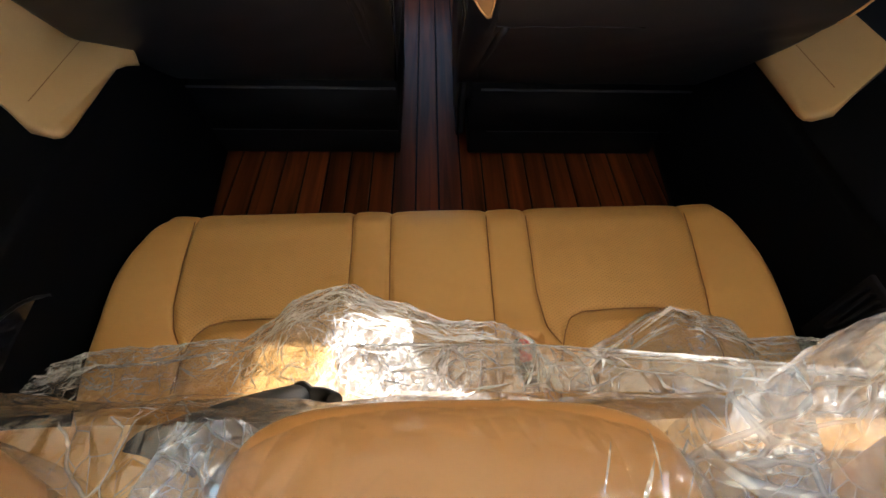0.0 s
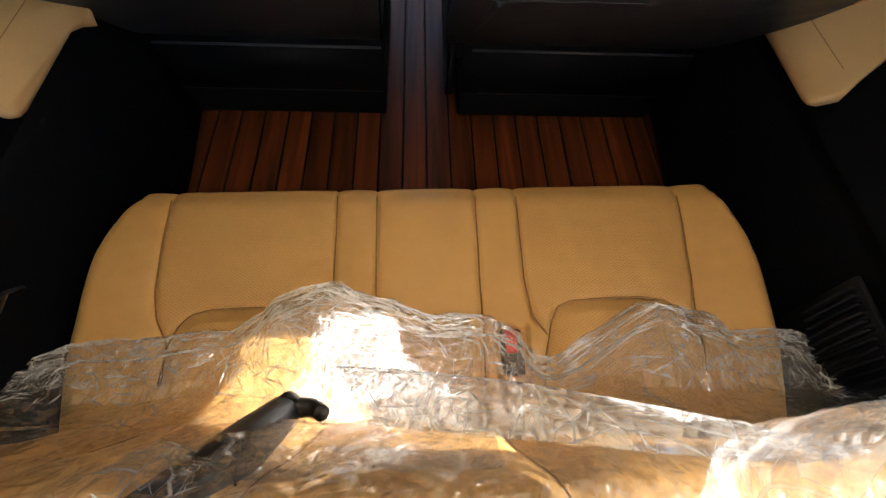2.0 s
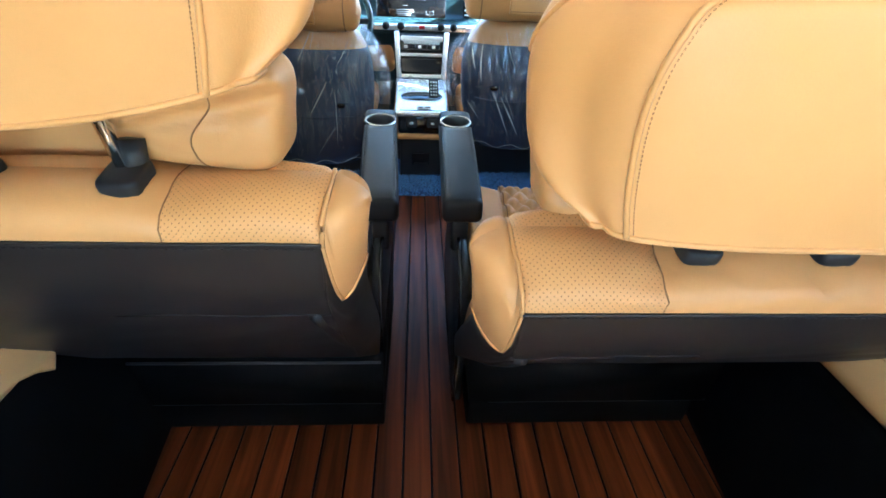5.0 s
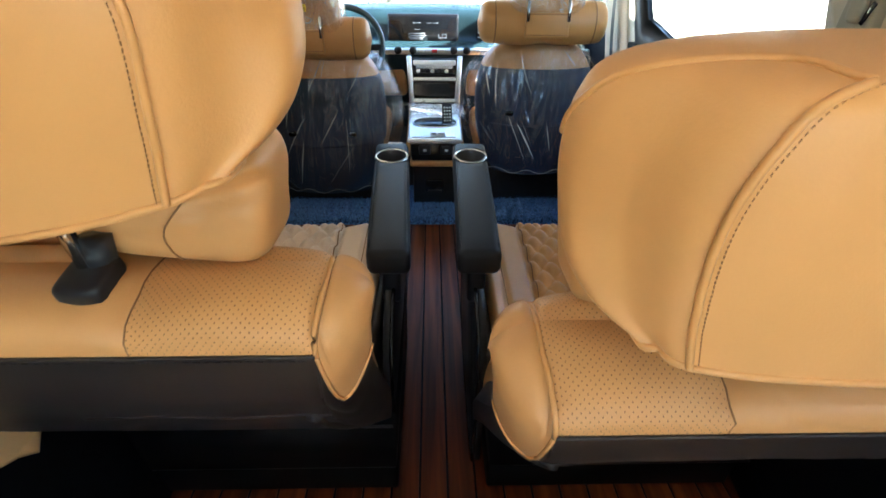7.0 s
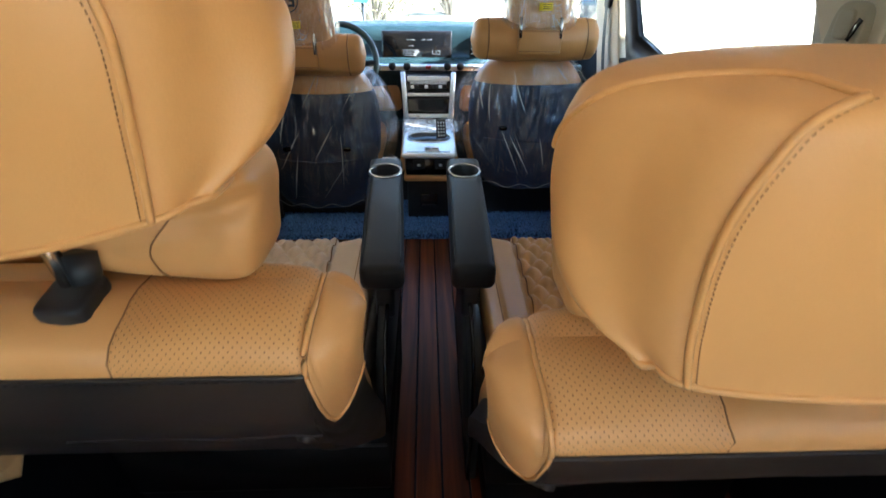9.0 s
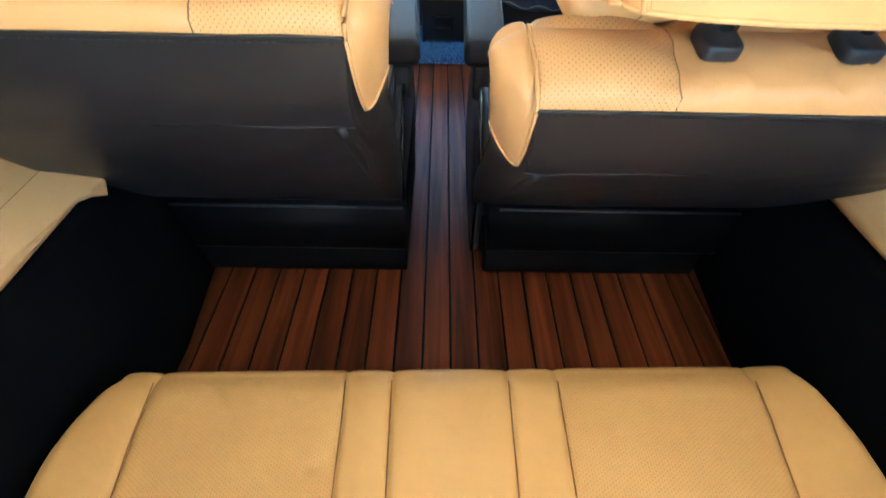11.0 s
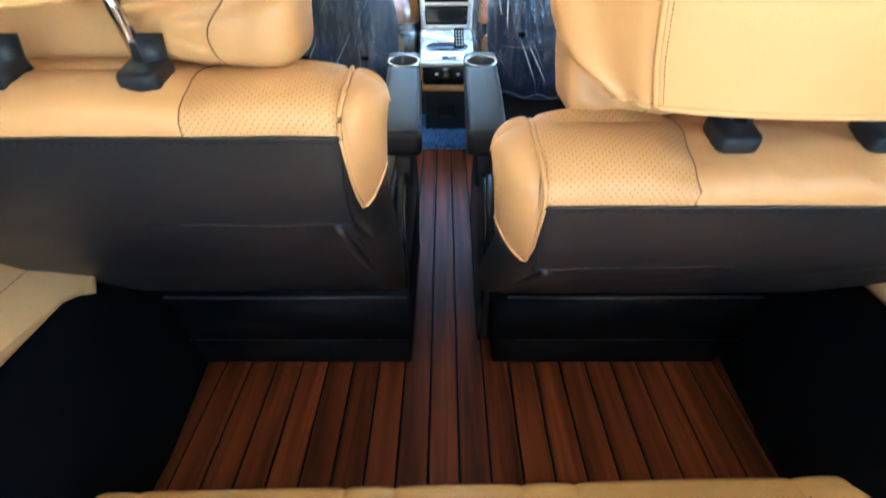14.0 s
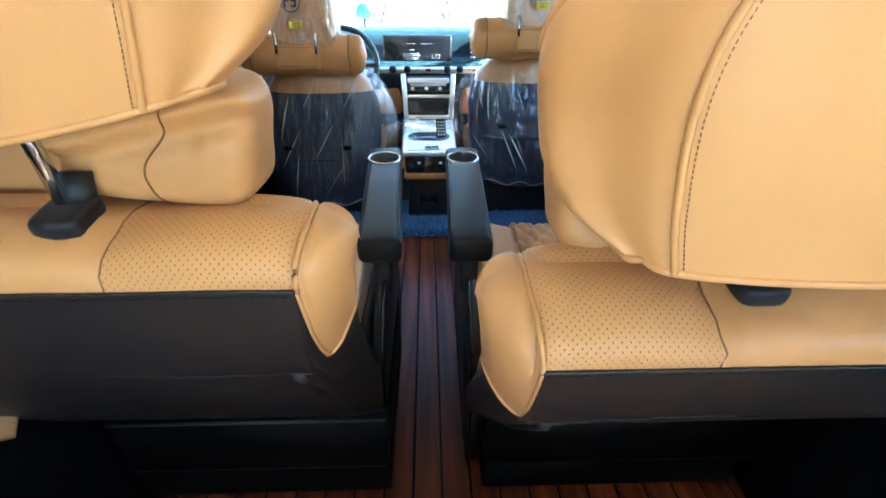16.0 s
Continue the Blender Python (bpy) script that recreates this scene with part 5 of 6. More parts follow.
# a pale green bag hook on the right seat's back
hook = thing("bag_hook", "pale green plastic carrying hook lying on the seat back", "hook", (0.53, 0.70, 0.68))
part("hook_bar", placed(tube(even(smooth_line([(-0.055, 0.012, 0), (-0.045, -0.018, 0), (-0.015, -0.012, 0), (0.02, -0.006, 0), (0.09, -0.006, 0), (0.09, 0.016, 0), (0.0, 0.016, 0)], 2), 30), 0.009, 8), pose(0.530, 0.702, 0.684, 12)), MINT, hook)
part("hook_tip", placed(tube(even(smooth_line([(-0.055, 0.012, 0), (-0.05, 0.03, 0), (-0.03, 0.026, 0), (-0.032, 0.012, 0)], 2), 12), 0.008, 8), pose(0.530, 0.702, 0.684, 12)), MINT, hook)

# ---- blue carpet behind the front seats ----
def pile(i, j):
    x, y = -0.68 + 1.34 * i / 200, 2.210 + 0.36 * j / 60
    edge = min(i, 200 - i, j * 1.5) / 6
    lump = 0.007 * noise.noise(Vector((x * 60, y * 60, 1))) + 0.004 * noise.noise(Vector((x * 130, y * 130, 5)))
    return x + 0.006 * noise.noise(Vector((x * 90, y * 90, 9))), y + (0.008 * noise.noise(Vector((x * 50, 3, 2))) if j == 0 else 0), 0.004 + min(1, edge) * (0.026 + lump)


carpet = tagged(part("carpet", sheet(pile, 201, 61), PILE), "deep blue shaggy carpet on the front floor", "carpet")


# ---- front seats under film ----
def front_seat(cx, top, foot, tag_s, group="front seats", drop=0.0):
    seat = thing("front_seat", "tan and navy front seat wrapped in clear film", "car seat", (cx, 2.5, 0), group=group)
    hw = 0.255

    def lean(c):
        k = (c.z - foot) / (top - foot)
        w = (0.86 + 0.14 * math.sin(min(1, k / 0.55) * math.pi / 2)) if k < 0.55 else 1 - 0.30 * ((k - 0.55) / 0.45) ** 2.2
        return Vector((cx + (c.x - cx) * w, c.y + 0.13 * k + 0.06 * ((c.x - cx) / hw) ** 2, c.z))
    split = top - 0.115
    bm = pillow((cx, 2.41, (top + foot) / 2), (hw, 0.075, (top - foot) / 2), 4.5, 24, lean)
    low = bm.copy()
    bmesh.ops.bisect_plane(bm, geom=bm.verts[:] + bm.edges[:] + bm.faces[:], plane_co=(0, 0, split), plane_no=(0, 0, 1), clear_inner=True)
    bmesh.ops.bisect_plane(low, geom=low.verts[:] + low.edges[:] + low.faces[:], plane_co=(0, 0, split), plane_no=(0, 0, 1), clear_outer=True)
    back = part("backrest", low, NAVY, seat, "navy fabric seat back")
    part("top_cover", bm, DEEP, back, "tan leather top of the backrest")
    part("pocket_edge", tube([lean(Vector((cx - 0.2 + 0.4 * k / 20, 2.331, foot + 0.22 - 0.008 * math.sin(k / 20 * math.pi)))) for k in range(21)], 0.004, 6), NAVY, back)
    for w in (-0.125, 0.125):
        part("bag_hook", placed(pillow((0, 0, 0), (0.017, 0.010, 0.010), 3, 4), pose(cx + w, 2.352 + 0.06 * (w / hw) ** 2, foot + 0.275)), PIANO, back, "black hook knob")
    part("seat_cushion", box(cx - 0.25, cx + 0.25, 2.45, 2.93, 0.20, 0.34, 0.04, 3), DEEP, seat)
    part("seat_base", box(cx - 0.21, cx + 0.21, 2.42, 2.86, 0.0, 0.20, 0.02), RUBBER, seat)
    # film over the whole back
    fm = pillow((cx, 2.405, (top + foot) / 2), (hw + 0.030 + 1.3 * drop, 0.100, (top - foot) / 2 + 0.012), 4.0, 64, lean)
    for v in fm.verts:
        pull = Vector(((v.co.x - cx) * 26, v.co.y * 6, v.co.z * 3.5 + (v.co.x - cx) * 14))
        c = 0.006 * (0.5 - abs(noise.noise(pull + Vector((tag_s, 0, 0)))) * 1.7) + crumple(v.co * 0.40, 0.0075)
        v.co.y -= c
        v.co.x += 0.5 * c
    bmesh.ops.delete(fm, geom=[v for v in fm.verts if v.co.z < foot + 0.015], context="VERTS")
    part("film_cover", fm, BAG, seat, "clear plastic film cover", smooth=False)
    # folds where the film is gathered: narrow doubled strips that fan out from the top, white in place of glints
    rnd = random.Random(int(cx * 1000))

    def on_film(x, z):
        px, pz = min(0.97, abs(x) / (hw + 0.03 + 1.3 * drop)), min(0.97, abs(z - (top + foot) / 2) / ((top - foot) / 2 + 0.012))
        depth = max(0.05, 1 - px ** 4 - pz ** 4) ** 0.25
        return lean(Vector((cx + x, 2.405 - 0.100 * depth, z))) + Vector((0, -0.009, 0))
    high = top - foot
    for k in range(9):
        x0 = rnd.gauss(0.05 * tag_s, 0.11)
        z0 = top - high * rnd.uniform(0.04, 0.62)
        run = high * rnd.uniform(0.10, 0.40)
        slope = rnd.gauss(-0.42 * tag_s + 0.5 * x0, 0.22)
        wide = rnd.choice((0.002, 0.003, 0.004, 0.006))
        line = [(max(-hw, min(hw, x0 + slope * run * q / 14)), z0 - run * q / 14) for q in range(15)]
        bm = sheet(lambda i, j: on_film(line[i][0] + (j - 0.5) * wide * math.sin(math.pi * (i + 0.6) / 15.2), line[i][1]) + Vector((0, 0.0015 * j, 0)), 15, 2)
        part("film_fold", bm, GLINT_FOLD, seat, "film fold whitened in place of glints")
    # the loose ragged side of the film beside the aisle
    side = tag_s * (hw + 0.028)
    rag = sheet(lambda i, j: lean(Vector((cx + side + tag_s * (0.055 * math.sin(math.pi * min(1, i / 34)) ** 0.7 + 0.012 * noise.noise(Vector((i * 0.35, tag_s, 1)))) * (j / 10) + crumple(Vector((i * 0.009, j * 0.009, tag_s)), 0.006), 2.43 - 0.012 * math.sin(j * 0.6), foot + 0.10 + (top - foot - 0.13) * i / 40))) + Vector((0, crumple(Vector((i * 0.012, j * 0.012, 7)), 0.012), 0)), 41, 11)
    part("film_side", rag, CRINKLE, seat, "loose crinkled side of the film", smooth=False)
    # the film's loose lower hem
    part("film_hem", tube(even([on_film(-0.24 + 0.48 * k / 24, foot + 0.035 + 0.010 * math.sin(k * 0.9 + tag_s)) for k in range(25)], 40), 0.0016, 5), GLINT_FOLD, seat, "whitish hem of the film")
    # neck roll on a band between the posts
    ry, rz = 2.475, top + 0.055 - drop * 0.8
    rx = cx - 1.5 * drop
    roll = part("neck_roll", bmesh.new(), DEEP, seat, "tan leather neck cushion")
    roll_bm = sheet(lambda i, j: roll_point(rx, ry, rz, i, j), 28, 41, True)
    roll_bm.to_mesh(roll.data)
    roll_bm.free()
    for p in roll.data.polygons:
        p.use_smooth = True
    for w in (-1, 1):
        part("roll_piping", tube([roll_point(rx, ry, rz, i, 5 if w < 0 else 35) for i in range(28)], 0.0028, 5, closed=True), SEAM, roll)
    part("strap", box(rx - 0.085, rx + 0.085, ry - 0.080, ry - 0.060, rz - 0.048, rz + 0.042, 0.006), DEEP, roll)
    for w in (-0.078, 0.078):
        part("post_clip", tube([(rx + w, ry - 0.084, rz + 0.012), (rx + w, ry - 0.070, rz + 0.085)], 0.0065, 8), CHROME, roll, "chrome headrest post")
    for w in (-0.04, 0.04):
        part("strap_line", tube([(rx - 0.08, ry - 0.081, rz + w * 0.9), (rx + 0.08, ry - 0.081, rz + w * 0.9)], 0.0014, 5), SEAM, roll)
    # head restraint
    hz = top + 0.212 - drop
    hx = cx - drop * 0.9
    hd = part("headrest", pillow((hx, 2.49, hz), (0.122, 0.055, 0.141), 3.2, 14, lambda c: Vector((hx + (c.x - hx) * (1 - 0.14 * (c.z - hz) / 0.115), c.y + 0.02 * (c.z - hz) / 0.115, c.z))), DEEP, seat)
    for w in (-0.07, 0.07):
        part("post", tube([(hx + w, 2.50, top - 0.01), (hx + w, 2.495, hz - 0.08)], 0.006, 8), CHROME, hd, "chrome headrest post")
        part("post_collar", turned([(0.001, 0.012), (0.014, 0.012), (0.018, 0.0), (0.018, -0.012)], 16, (hx + w, 2.50, top - 0.004)), DEEP, hd)
    hf = pillow((hx, 2.488, hz - 0.006), (0.140, 0.066, 0.157), 3.0, 30, lambda c: Vector((hx + (c.x - hx) * (1 - 0.14 * (c.z - hz) / 0.115), c.y + 0.02 * (c.z - hz) / 0.115, c.z)))
    for v in hf.verts:
        k = Vector(((v.co.x - hx) * 34, v.co.y * 8, v.co.z * 5))
        c = 0.009 * (0.5 - abs(noise.noise(k)) * 1.6) + crumple(v.co, 0.004)
        v.co += Vector((0.4 * c, -c, 0.2 * c))
    part("film_bag", hf, CRINKLE, hd, "clear film bag")
    # round printed badge and a yellow tag on the bag
    bx, tx = -0.029 * tag_s - 0.006, -0.012 * tag_s
    badge = part("badge_ring", tube([(hx + bx + 0.012 + 0.036 * math.cos(a), 2.409, hz + 0.048 + 0.040 * math.sin(a)) for a in [2 * math.pi * k / 28 for k in range(28)]], 0.0022, 5, closed=True), INK, hd, "black printed badge")
    for x0, x1, z0, z1 in ((-0.012, -0.006, 0.012, 0.058), (-0.012, 0.010, 0.050, 0.058), (-0.012, 0.006, 0.032, 0.039), (0.016, 0.034, 0.050, 0.058), (0.014, 0.021, 0.034, 0.056), (0.016, 0.034, 0.031, 0.039), (0.028, 0.035, 0.014, 0.036), (0.013, 0.033, 0.012, 0.020)):
        part("badge_bar", box(hx + bx + x0, hx + bx + x1, 2.4075, 2.4105, hz + 0.013 + z0, hz + 0.013 + z1, 0), INK, badge)
    tagb = part("yellow_tag", box(hx + tx - 0.025, hx + tx + 0.025, 2.4045, 2.4065, hz - 0.049, hz - 0.023, 0), YELLOW, hd, "yellow paper tag")
    for q in range(3):
        part("print_bar", box(hx + tx - 0.012, hx + tx + 0.021, 2.4035, 2.4043, hz - 0.044 + 0.007 * q, hz - 0.041 + 0.007 * q, 0), INK, tagb)
    return seat


def roll_point(cx, ry, rz, i, j):
    a = 2 * math.pi * i / 28
    u = j / 40 * 2 - 1
    r = 0.082 * (1 - 0.10 * u * u) * math.sqrt(max(0.0, 1 - max(0, (abs(u) - 0.86) / 0.14) ** 2)) + 0.001
    r *= 1 + 0.03 * math.sin(5 * a) * max(0, abs(u) - 0.5) - 0.10 * max(0, 1 - abs(u) / 0.3)
    return Vector((cx + 0.262 * u, ry + r * math.cos(a) * 0.85 + 0.03 * u * u, rz + r * math.sin(a)))


front_seat(-0.480, 0.675, 0.075, 1, drop=0.03)
front_seat(0.425, 0.715, 0.165, -1)

# ---- centre console ----
console = thing("centre_console", "silver and black centre console with tan rear trim", "console", (-0.01, 2.6, 0))
part("lower_box", box(-0.105, 0.088, 2.375, 2.72, 0.0, 0.23, 0.012, 3), RUBBER, console)
part("rear_vent", box(-0.050, 0.030, 2.366, 2.378, 0.085, 0.145, 0.006, 3), PIANO, console)
part("vent_lip", box(-0.040, 0.022, 2.360, 2.370, 0.088, 0.098, 0.003), RUBBER, console)
part("tan_trim", box(-0.118, 0.098, 2.345, 2.74, 0.212, 0.242, 0.011, 3), TAN, console, "tan leather trim")
part("rear_panel", placed(box(-0.105, 0.085, -0.010, 0.010, -0.05, 0.05, 0.006, 3), pose(-0.002, 2.362, 0.290, -10)), PIANO, console, "gloss black rear panel")
for x in (-0.052, 0.040):
    k = part("knob", placed(box(-0.025, 0.025, -0.008, 0.008, -0.021, 0.021, 0.007, 3), pose(x, 2.350, 0.290, -10)), RUBBER, console)
    part("knob_mark", placed(box(-0.007, 0.007, -0.001, 0.001, -0.006, 0.004, 0), pose(x, 2.3415, 0.290, -10)), SILVER, k)
part("body", box(-0.112, 0.094, 2.372, 2.76, 0.235, 0.335, 0.012, 3), RUBBER, console)
top_tilt = pose(-0.008, 2.545, 0.352, 8)
part("top_plate", placed(box(-0.118, 0.118, -0.20, 0.19, -0.012, 0.012, 0.010, 3), top_tilt), SILVER, console, "silver top plate")
part("tray", placed(slab([(p.x, p.y) for p in even(smooth_line([(-0.095, -0.08, 0), (0.095, -0.08, 0), (0.095, 0.02, 0), (-0.095, 0.02, 0)], 2, True), 32, True)], 0.0122, 0.0135), top_tilt), PIANO, console, "black recessed tray")
part("tray_rim", placed(tube([(p.x, p.y, 0.0135) for p in even(smooth_line([(-0.098, -0.083, 0), (0.098, -0.083, 0), (0.098, 0.023, 0), (-0.098, 0.023, 0)], 2, True), 32, True)], 0.003, 6, closed=True), top_tilt), SILVER, console)
for x in (-0.122, 0.106):
    part("side_trim", placed(box(-0.008, 0.008, -0.20, 0.2, -0.06, 0.006, 0.006, 3), pose(x, 2.545, 0.345, 8)), TAN, console)
label_tag = thing("paper_label", "white paper label stuck on the console top", "label", (0.02, 2.40, 0.35))
part("paper", placed(box(-0.028, 0.036, -0.018, 0.018, 0.0125, 0.0132, 0), pose(-0.0, 2.392, 0.3335, 8)), WHITE, label_tag)
for x0, x1, y0, y1 in ((-0.022, -0.002, -0.010, 0.004), (0.006, 0.030, -0.006, 0.004)):
    part("print_bar", placed(box(x0, x1, y0, y1, 0.0135, 0.0138, 0), pose(-0.0, 2.392, 0.3335, 8)), INK, label_tag)
remote = thing("remote_control", "small black remote control with pale buttons", "remote control", (0.047, 2.56, 0.37))
turn = pose(0.047, 2.535, 0.393, 52, 0, 3)
part("case", placed(box(-0.022, 0.022, -0.045, 0.045, -0.006, 0.006, 0.005, 3), turn), RUBBER, remote)
for a in range(3):
    for b in range(5):
        part("button", placed(turned([(0.0, 0.0025), (0.0035, 0.002), (0.0042, 0.0)], 10), turn @ pose(-0.012 + 0.012 * a, -0.034 + 0.015 * b, 0.006)), SILVER if (a + b) % 3 else RED if (a, b) == (1, 4) else SILVER, remote)

# film crumpled on the console
tagged(part("console_film", placed(sheet(lambda i, j: (-0.125 + 0.26 * i / 60, 0.02 + 0.17 * j / 40, 0.016 + 0.016 * noise.noise(Vector((i * 0.15, j * 0.15, 2))) + crumple(Vector((i * 0.004, j * 0.004, 1)), 0.008)), 61, 41), top_tilt), FILM), "crumpled clear film on the console top", "plastic film")

# ---- centre stack and dashboard ----
stack = thing("centre_stack", "silver framed centre stack with vents and a dark cubby", "centre stack", (-0.01, 2.85, 0.3))
slope = pose(-0.008, 2.83, 0.485, -24)
part("stack_body", placed(box(-0.118, 0.118, 0.0, 0.12, -0.14, 0.10, 0.008), slope), RUBBER, stack)
for x in (-0.118, 0.118):
    part("silver_side", placed(tube([(x * 1.06, -0.004, 0.105), (x, -0.008, 0.0), (x * 0.92, -0.006, -0.15)], 0.013, 8), slope), SILVER, stack, "satin silver side frame")
for z, h, m, nm in ((0.075, 0.012, SILVER, "silver_bar"), (0.035, 0.018, PIANO, "button_row"), (-0.002, 0.008, SILVER, "silver_bar"), (-0.055, 0.034, PIANO, "cubby"), (-0.105, 0.010, SILVER, "silver_bar")):
    part(nm, placed(box(-0.105, 0.105, -0.010, 0.004, z - h, z + h, 0.005, 3), slope), m, stack)
for k in range(8):
    part("button", placed(box(-0.088 + 0.023 * k, -0.070 + 0.023 * k, -0.015, -0.008, 0.026, 0.042, 0.003), slope), RUBBER if k % 3 else SILVER, stack)
for k in range(6):
    part("vent_slat", placed(box(-0.09, 0.09, -0.013, -0.007, 0.048 + 0.0035 * k - 0.002, 0.0495 + 0.0035 * k - 0.002, 0), slope), SILVER, stack)

dash = thing("dashboard", "black dashboard coloured with the sky's cyan sheen, silver trim strip", "dashboard", (0, 3.2, 0.4))


def dash_point(i, j):
    x = -0.79 + 1.58 * i / 40
    line = DASH
    p = line[j]
    bow = 0.05 * (x / 0.79) ** 2
    return x, p.y - bow * 0.5, p.z - 0.01 * (x / 0.79) ** 2


DASH = even(smooth_line([(0, 3.05, 0.30), (0, 3.00, 0.52), (0, 2.96, 0.575), (0, 3.06, 0.615), (0, 3.14, 0.625), (0, 3.17, 0.74), (0, 3.22, 0.775), (0, 3.45, 0.785), (0, 3.72, 0.755)], 2), 40)
bm = sheet(dash_point, 41, 40)
bmesh.ops.solidify(bm, geom=bm.faces[:], thickness=0.02)
part("dash_body", bm, SKY_SHEEN, dash)
part("trim_strip", placed(box(-0.32, 0.78, -0.012, 0.012, -0.014, 0.014, 0.006), pose(0, 2.965, 0.592, 20)), SILVER, dash, "satin silver trim strip")
for k, x in enumerate((-0.19, -0.115, 0.09, 0.155)):
    part("dial", placed(turned([(0, 0.022), (0.016, 0.020), (0.019, 0.0)], 20), pose(x, 2.955, 0.597, 75)), RUBBER, dash)
for k in range(5):
    part("switch", placed(box(-0.014, 0.014, -0.006, 0.004, -0.008, 0.008, 0.003), pose(-0.075 + 0.034 * k, 2.952, 0.595, 20)), WHITE if k != 2 else RED, dash)
part("glove_panel", box(0.16, 0.76, 3.00, 3.06, 0.36, 0.55, 0.03, 3), TAN, dash, "tan leather glove box front")
part("knee_panel", box(-0.76, -0.15, 3.00, 3.06, 0.36, 0.53, 0.03, 3), TAN, dash)
screen = thing("display_screen", "wide black infotainment screen showing small white text", "screen", (-0.07, 3.14, 0.6))
tilt = pose(-0.064, 3.125, 0.648, -8) @ Matrix.Diagonal((0.92, 1, 1.25, 1))
part("housing", placed(box(-0.205, 0.20, -0.012, 0.02, -0.082, 0.082, 0.010, 3), tilt), PIANO, screen)
part("glass", placed(box(-0.195, 0.19, -0.016, -0.011, -0.072, 0.072, 0.004), tilt), SCREEN, screen)
for x0, x1, z in ((-0.06, -0.048, 0.046), (-0.042, -0.016, 0.046), (0.02, 0.045, 0.046), (0.052, 0.085, 0.046), (-0.050, -0.020, 0.022), (-0.085, 0.010, 0.006), (-0.085, 0.016, -0.001), (-0.085, 0.004, -0.008), (-0.075, -0.005, -0.015), (-0.08, -0.055, -0.048)):
    part("screen_text", placed(box(x0, x1, -0.0178, -0.0172, z - 0.0012, z + 0.0012, 0), tilt), LIT, screen)
for x0, x1, z0, z1 in ((0.085, 0.0875, -0.012, 0.004), (0.085, 0.100, -0.012, -0.0095), (0.106, 0.1085, -0.012, 0.004), (0.114, 0.130, 0.0015, 0.004), (0.114, 0.130, -0.012, -0.0095), (0.1285, 0.131, -0.012, 0.004)):
    part("screen_mark", placed(box(x0, x1, -0.0178, -0.0172, z0, z1, 0), tilt), LIT, screen)
side_vent = part("side_vent", placed(box(0.215, 0.30, -0.02, 0.02, -0.055, 0.055, 0.012, 3), pose(0, 3.14, 0.675, -8)), PIANO, dash)
for k in range(4):
    part("vent_fin", placed(box(0.222, 0.293, -0.024, -0.014, -0.04 + 0.024 * k, -0.035 + 0.024 * k, 0), pose(0, 3.14, 0.675, -8)), SILVER, side_vent)

wheel = thing("steering_wheel", "black leather steering wheel coloured with the sky's cyan sheen", "steering wheel", (-0.44, 2.86, 0.64))
tip = pose(-0.440, 2.86, 0.625, 66)
part("rim", placed(tube([(0.182 * math.cos(a), 0.182 * math.sin(a), 0) for a in [2 * math.pi * k / 40 for k in range(40)]], 0.0155, 10, closed=True), tip), SKY_SHEEN, wheel)
hub = part("hub", placed(pillow((0, 0, -0.02), (0.075, 0.055, 0.03), 3, 8), tip), RUBBER, wheel)
for a in (0, math.pi, -math.pi / 2):
    part("spoke", placed(tube([(0.05 * math.cos(a), 0.05 * math.sin(a), -0.015), (0.178 * math.cos(a), 0.178 * math.sin(a), 0)], 0.015, 8), tip), RUBBER, wheel)
part("column", placed(tube([(0, 0, -0.03), (0, 0, -0.25)], 0.04, 12), tip), RUBBER, wheel)

# ---- overhead ----
mirror = thing("rear_view_mirror", "black framed rear-view mirror under the headliner", "mirror", (-0.045, 3.08, 1.0))
mt = pose(-0.045, 3.08, 1.015, 4)
part("mirror_case", placed(pillow((0, 0, 0), (0.113, 0.018, 0.034), 5, 8), mt), RUBBER, mirror)
part("mirror_glass", placed(box(-0.102, 0.102, -0.0205, -0.0185, -0.026, 0.026, 0.008), mt), plain("mirror_silver", (0.85, 0.88, 0.88), 0.02, 1.0), mirror)
part("mirror_arm", tube([(-0.045, 3.09, 1.03), (-0.045, 3.12, 1.10)], 0.012, 8), RUBBER, mirror)
overhead = thing("overhead_console", "black overhead lamp console on the headliner", "lamp", (-0.045, 2.9, 1.08))
part("lamp_box", box(-0.13, 0.04, 2.84, 3.02, 1.055, 1.10, 0.015, 3), RUBBER, overhead)
for x in (-0.10, 0.01):
    part("lamp_lens", box(x - 0.02, x + 0.02, 2.845, 2.875, 1.051, 1.056, 0.004), plain("lamp_lens", (0.9, 0.88, 0.8), 0.3), overhead)
for s in (-1, 1):
    v = thing("sun_visor", "beige sun visor folded against the headliner", "sun visor", (s * 0.4, 2.95, 1.07), group="sun visors")
    part("visor_board", box(s * 0.4 - 0.19, s * 0.4 + 0.19, 2.86, 3.0, 1.078, 1.094, 0.007, 3), BEIGE, v)

# the front belt on the middle pillar
front_belt = thing("seat_belt", "black seat belt with its guide on the middle pillar", "seat belt", (0.775, 2.66, 0.90))
part("belt_anchor", pillow((0.776, 2.70, 0.925), (0.012, 0.030, 0.048), 4, 8), RUBBER, front_belt, "black plastic belt guide")
part("webbing", sheet(lambda i, j: (0.770 - 0.010 * math.sin(j / 16 * 3.1), 2.680 + 0.040 * i / 4 - 0.16 * j / 16, 0.90 - 0.40 * j / 16), 5, 17), RUBBER, front_belt, "black woven webbing")
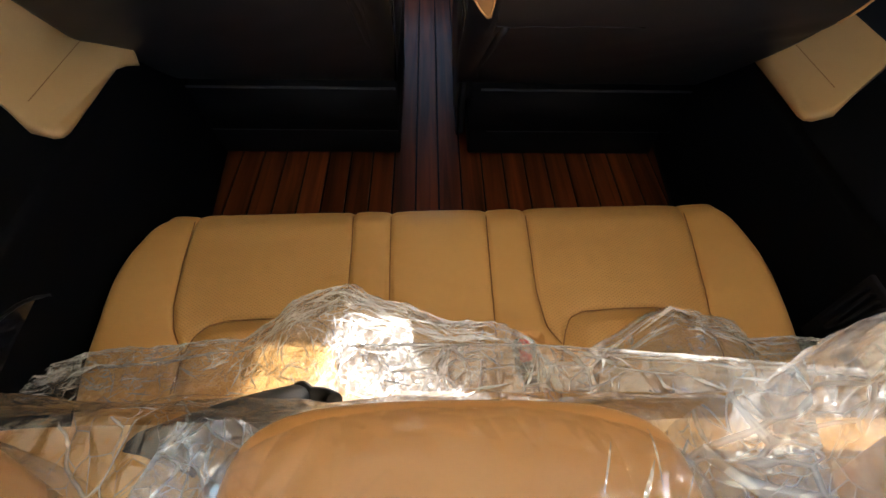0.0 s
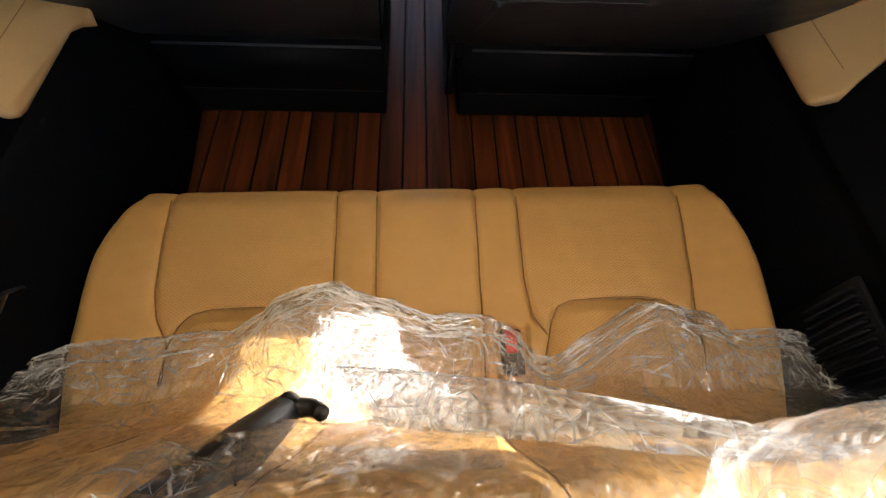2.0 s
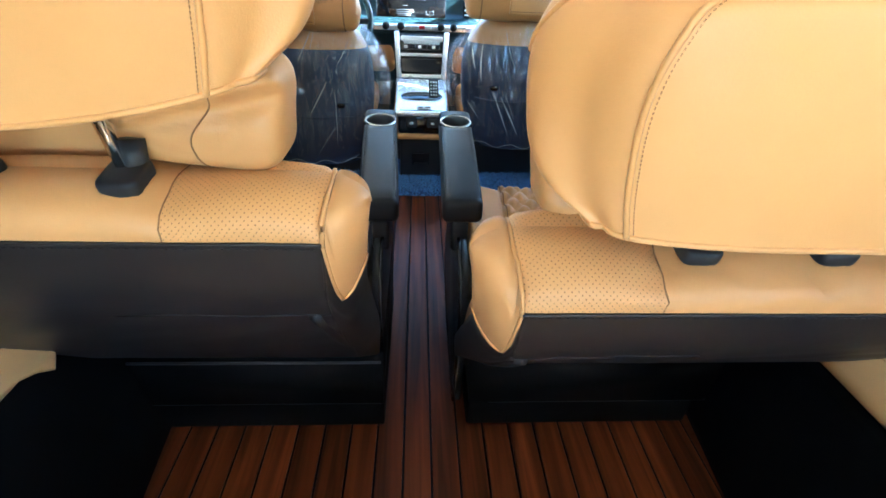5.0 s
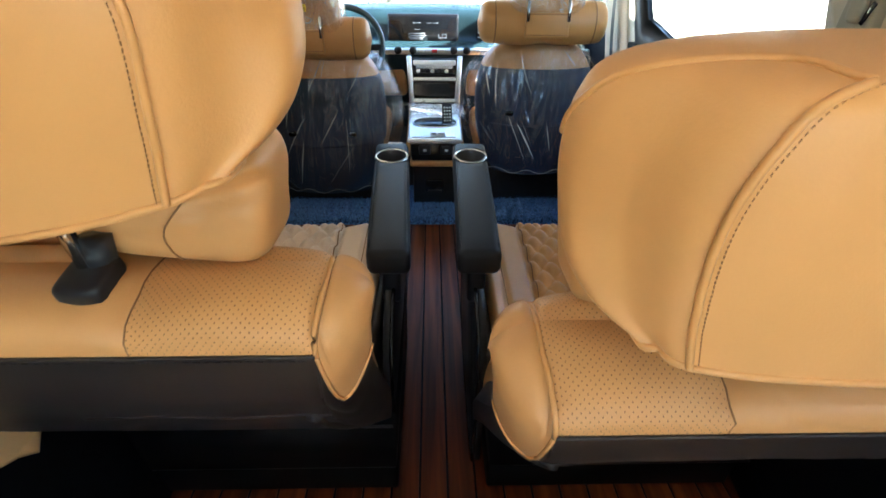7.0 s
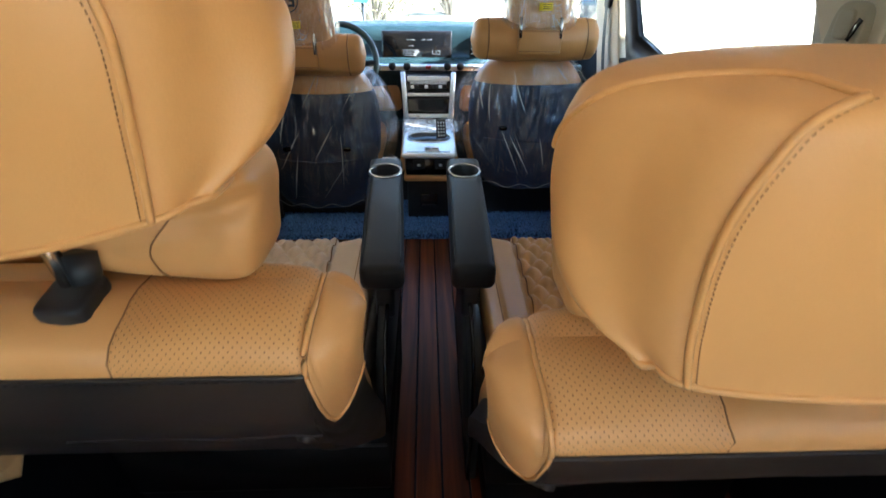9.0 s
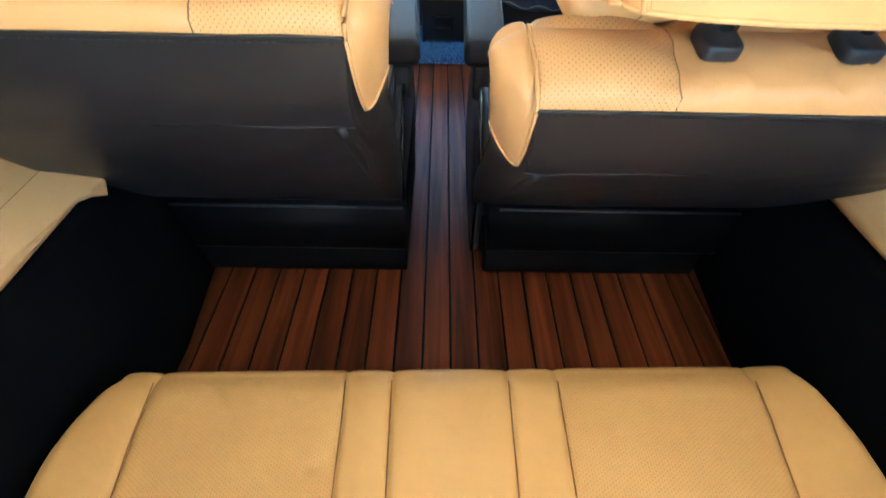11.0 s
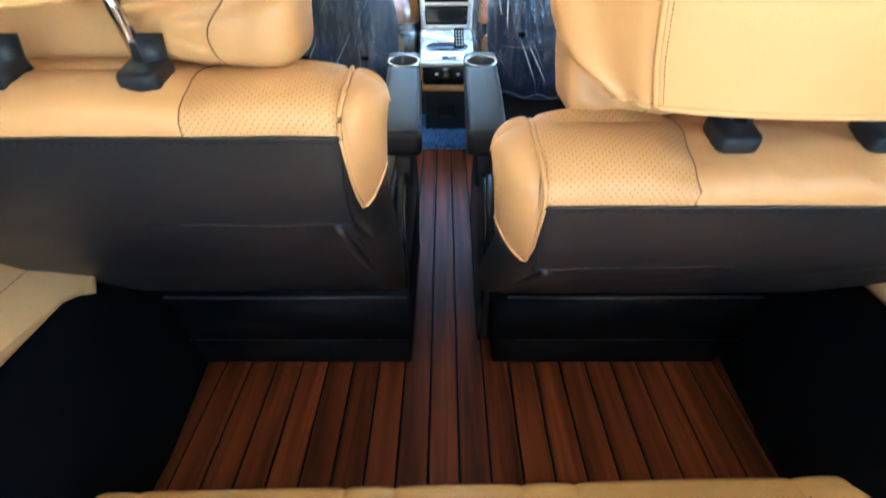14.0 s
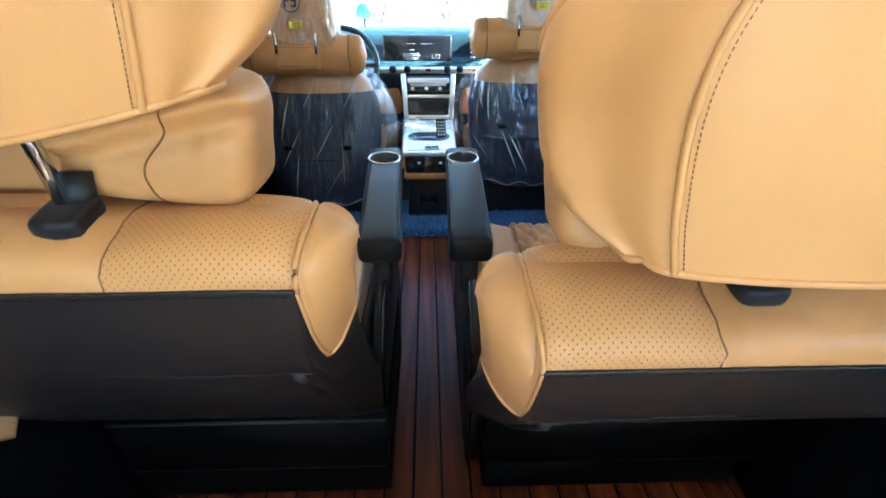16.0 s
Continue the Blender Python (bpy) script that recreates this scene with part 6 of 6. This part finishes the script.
# the belt's upper guide and the yellow dot on the right rear pillar
GUIDE = surface("dull_beige_plastic", (0.38, 0.33, 0.24), (0.32, 0.28, 0.20), 8, 0.5, 0.1, 600)
guide = thing("belt_guide", "beige plastic belt guide on the pillar trim", "belt guide", (0.785, 1.36, 0.95))
tall = Matrix(((0, 0, -1, 0.786), (-1, 0, 0, 1.362), (0, 1, 0, 0.882), (0, 0, 0, 1)))
part("cover", placed(pillow((0, 0, 0.012), (0.040, 0.058, 0.016), 4, 8, lambda c: Vector((c.x * (1 - 2.0 * (c.y - 0.0)), c.y, c.z))), tall), GUIDE, guide)
part("slider", placed(pillow((0.005, 0.02, 0.03), (0.018, 0.026, 0.007), 4, 6), tall), GUIDE, guide)
part("loop", placed(tube(even(smooth_line([(-0.03, -0.045, 0.02), (0.02, -0.035, 0.03), (0.070, -0.035, 0.03), (0.080, -0.062, 0.03), (0.03, -0.072, 0.03), (-0.02, -0.070, 0.02)], 2), 24), 0.010, 8), tall), GUIDE, guide)
belt = tagged(part("seat_belt", sheet(lambda i, j: (0.775 - 0.012 * math.sin(j / 20 * 3.1), 1.375 - 0.045 * i / 4 + 0.02 * j / 20, 0.84 - 0.40 * j / 20), 5, 21), surface("black_webbing", (0.03, 0.03, 0.033), (0.02, 0.02, 0.022), 200, 0.7)), "black seat belt webbing hanging from the guide", "seat belt")
part("belt_turn", placed(box(-0.060, 0.060, -0.021, 0.021, -0.0015, 0.0015, 0.0008), Matrix(((0, 0, -1, 0.768), (-1, 0, 0, 1.372), (0, 1, 0, 0.818), (0, 0, 0, 1))) @ pose(0, 0, 0, 0, 0, 8)), belt.data.materials[0], belt)
part("belt_slot", placed(box(-0.006, 0.006, -0.020, 0.020, 0, 0.0012, 0.0005), tall @ pose(0.030, 0.012, 0.0285, 0, 0, -24)), PIANO, guide)
dot = tagged(part("yellow_sticker", placed(turned([(0.0, 0.0015), (0.011, 0.0012), (0.012, 0.0)], 20), Matrix(((0, 0, -1, 0.784), (-1, 0, 0, 1.368), (0, 1, 0, 1.000), (0, 0, 0, 1)))), YELLOW), "round yellow sticker on the beige trim", "sticker")

# ---- the wooden deck ----
for k in range(-13, 14):
    x0 = -0.05 + 0.0600 * k
    bm = box(0.0026, 0.0574, 0.0, 2.19, -0.004, 0.0, 0.0008, 1)
    ob = part("plank", bm, WOOD, floor, smooth=False)
    ob.location = (x0, 0.04, 0)
tagged(part("deck_edge", box(-0.76, 0.76, 2.229, 2.236, -0.02, 0.001, 0.001), RUBBER, floor), "")
cord = tagged(part("cord", tube(even(smooth_line([(0.783, 1.47, 0.985), (0.782, 1.42, 0.986), (0.782, 1.37, 0.999), (0.782, 1.31, 1.010)], 2), 20), 0.0018, 5), WHITE), "thin white cord on the beige pillar trim", "cord")

# film left on the headliner's front edge
for s, x0, x1 in ((-1, -0.66, -0.16), (1, 0.06, 0.66)):
    tagged(part("headliner_film", sheet(lambda i, j: (x0 + (x1 - x0) * i / 60, 2.86 + 0.16 * j / 20, 1.046 - 0.042 * math.sin(j / 20 * 3.1) * (0.6 + 0.6 * noise.noise(Vector((i * 0.11, 1, s)))) + crumple(Vector((i * 0.006, j * 0.006, s)), 0.012)), 61, 21), FLAP, smooth=False), "loose protective film on the visor and headliner", "plastic film")
tagged(part("pillar_film", sheet(lambda i, j: (0.80 - 0.045 * i / 50 - 0.10 * j / 16 + crumple(Vector((i * 0.008, j * 0.008, 4)), 0.012), 3.60 - 0.62 * i / 50 - 0.05 * j / 16 + 0.02 * noise.noise(Vector((i * 0.14, j * 0.2, 2))), 0.75 + 0.33 * i / 50), 51, 17), FLAP, smooth=False), "loose cloudy film hanging on the windscreen pillar", "plastic film")


def tufts():
    """Loose fibres of the carpet, standing at all angles."""
    rnd = random.Random(4)
    verts, faces = [], []
    for k in range(9000):
        x, y = rnd.uniform(-0.67, 0.65), rnd.uniform(2.205, 2.42)
        a, lean, h = rnd.uniform(0, 6.28), rnd.uniform(0.1, 0.9), rnd.uniform(0.010, 0.022)
        w = 0.0016
        n = len(verts)
        verts += [(x - w * math.sin(a), y + w * math.cos(a), 0.026), (x + w * math.sin(a), y - w * math.cos(a), 0.026), (x + lean * h * math.cos(a), y + lean * h * math.sin(a), 0.026 + h)]
        faces.append((n, n + 1, n + 2))
    me = bpy.data.meshes.new("carpet_fuzz")
    me.from_pydata(verts, [], faces)
    me.materials.append(surface("pale_blue_fibre", (0.14, 0.30, 0.58), (0.05, 0.14, 0.36), 200, 0.8, 0.2, 600))
    ob = new("carpet_fuzz", me)
    ob.parent = carpet
    tagged(ob, "", kind="stuff")


tufts()
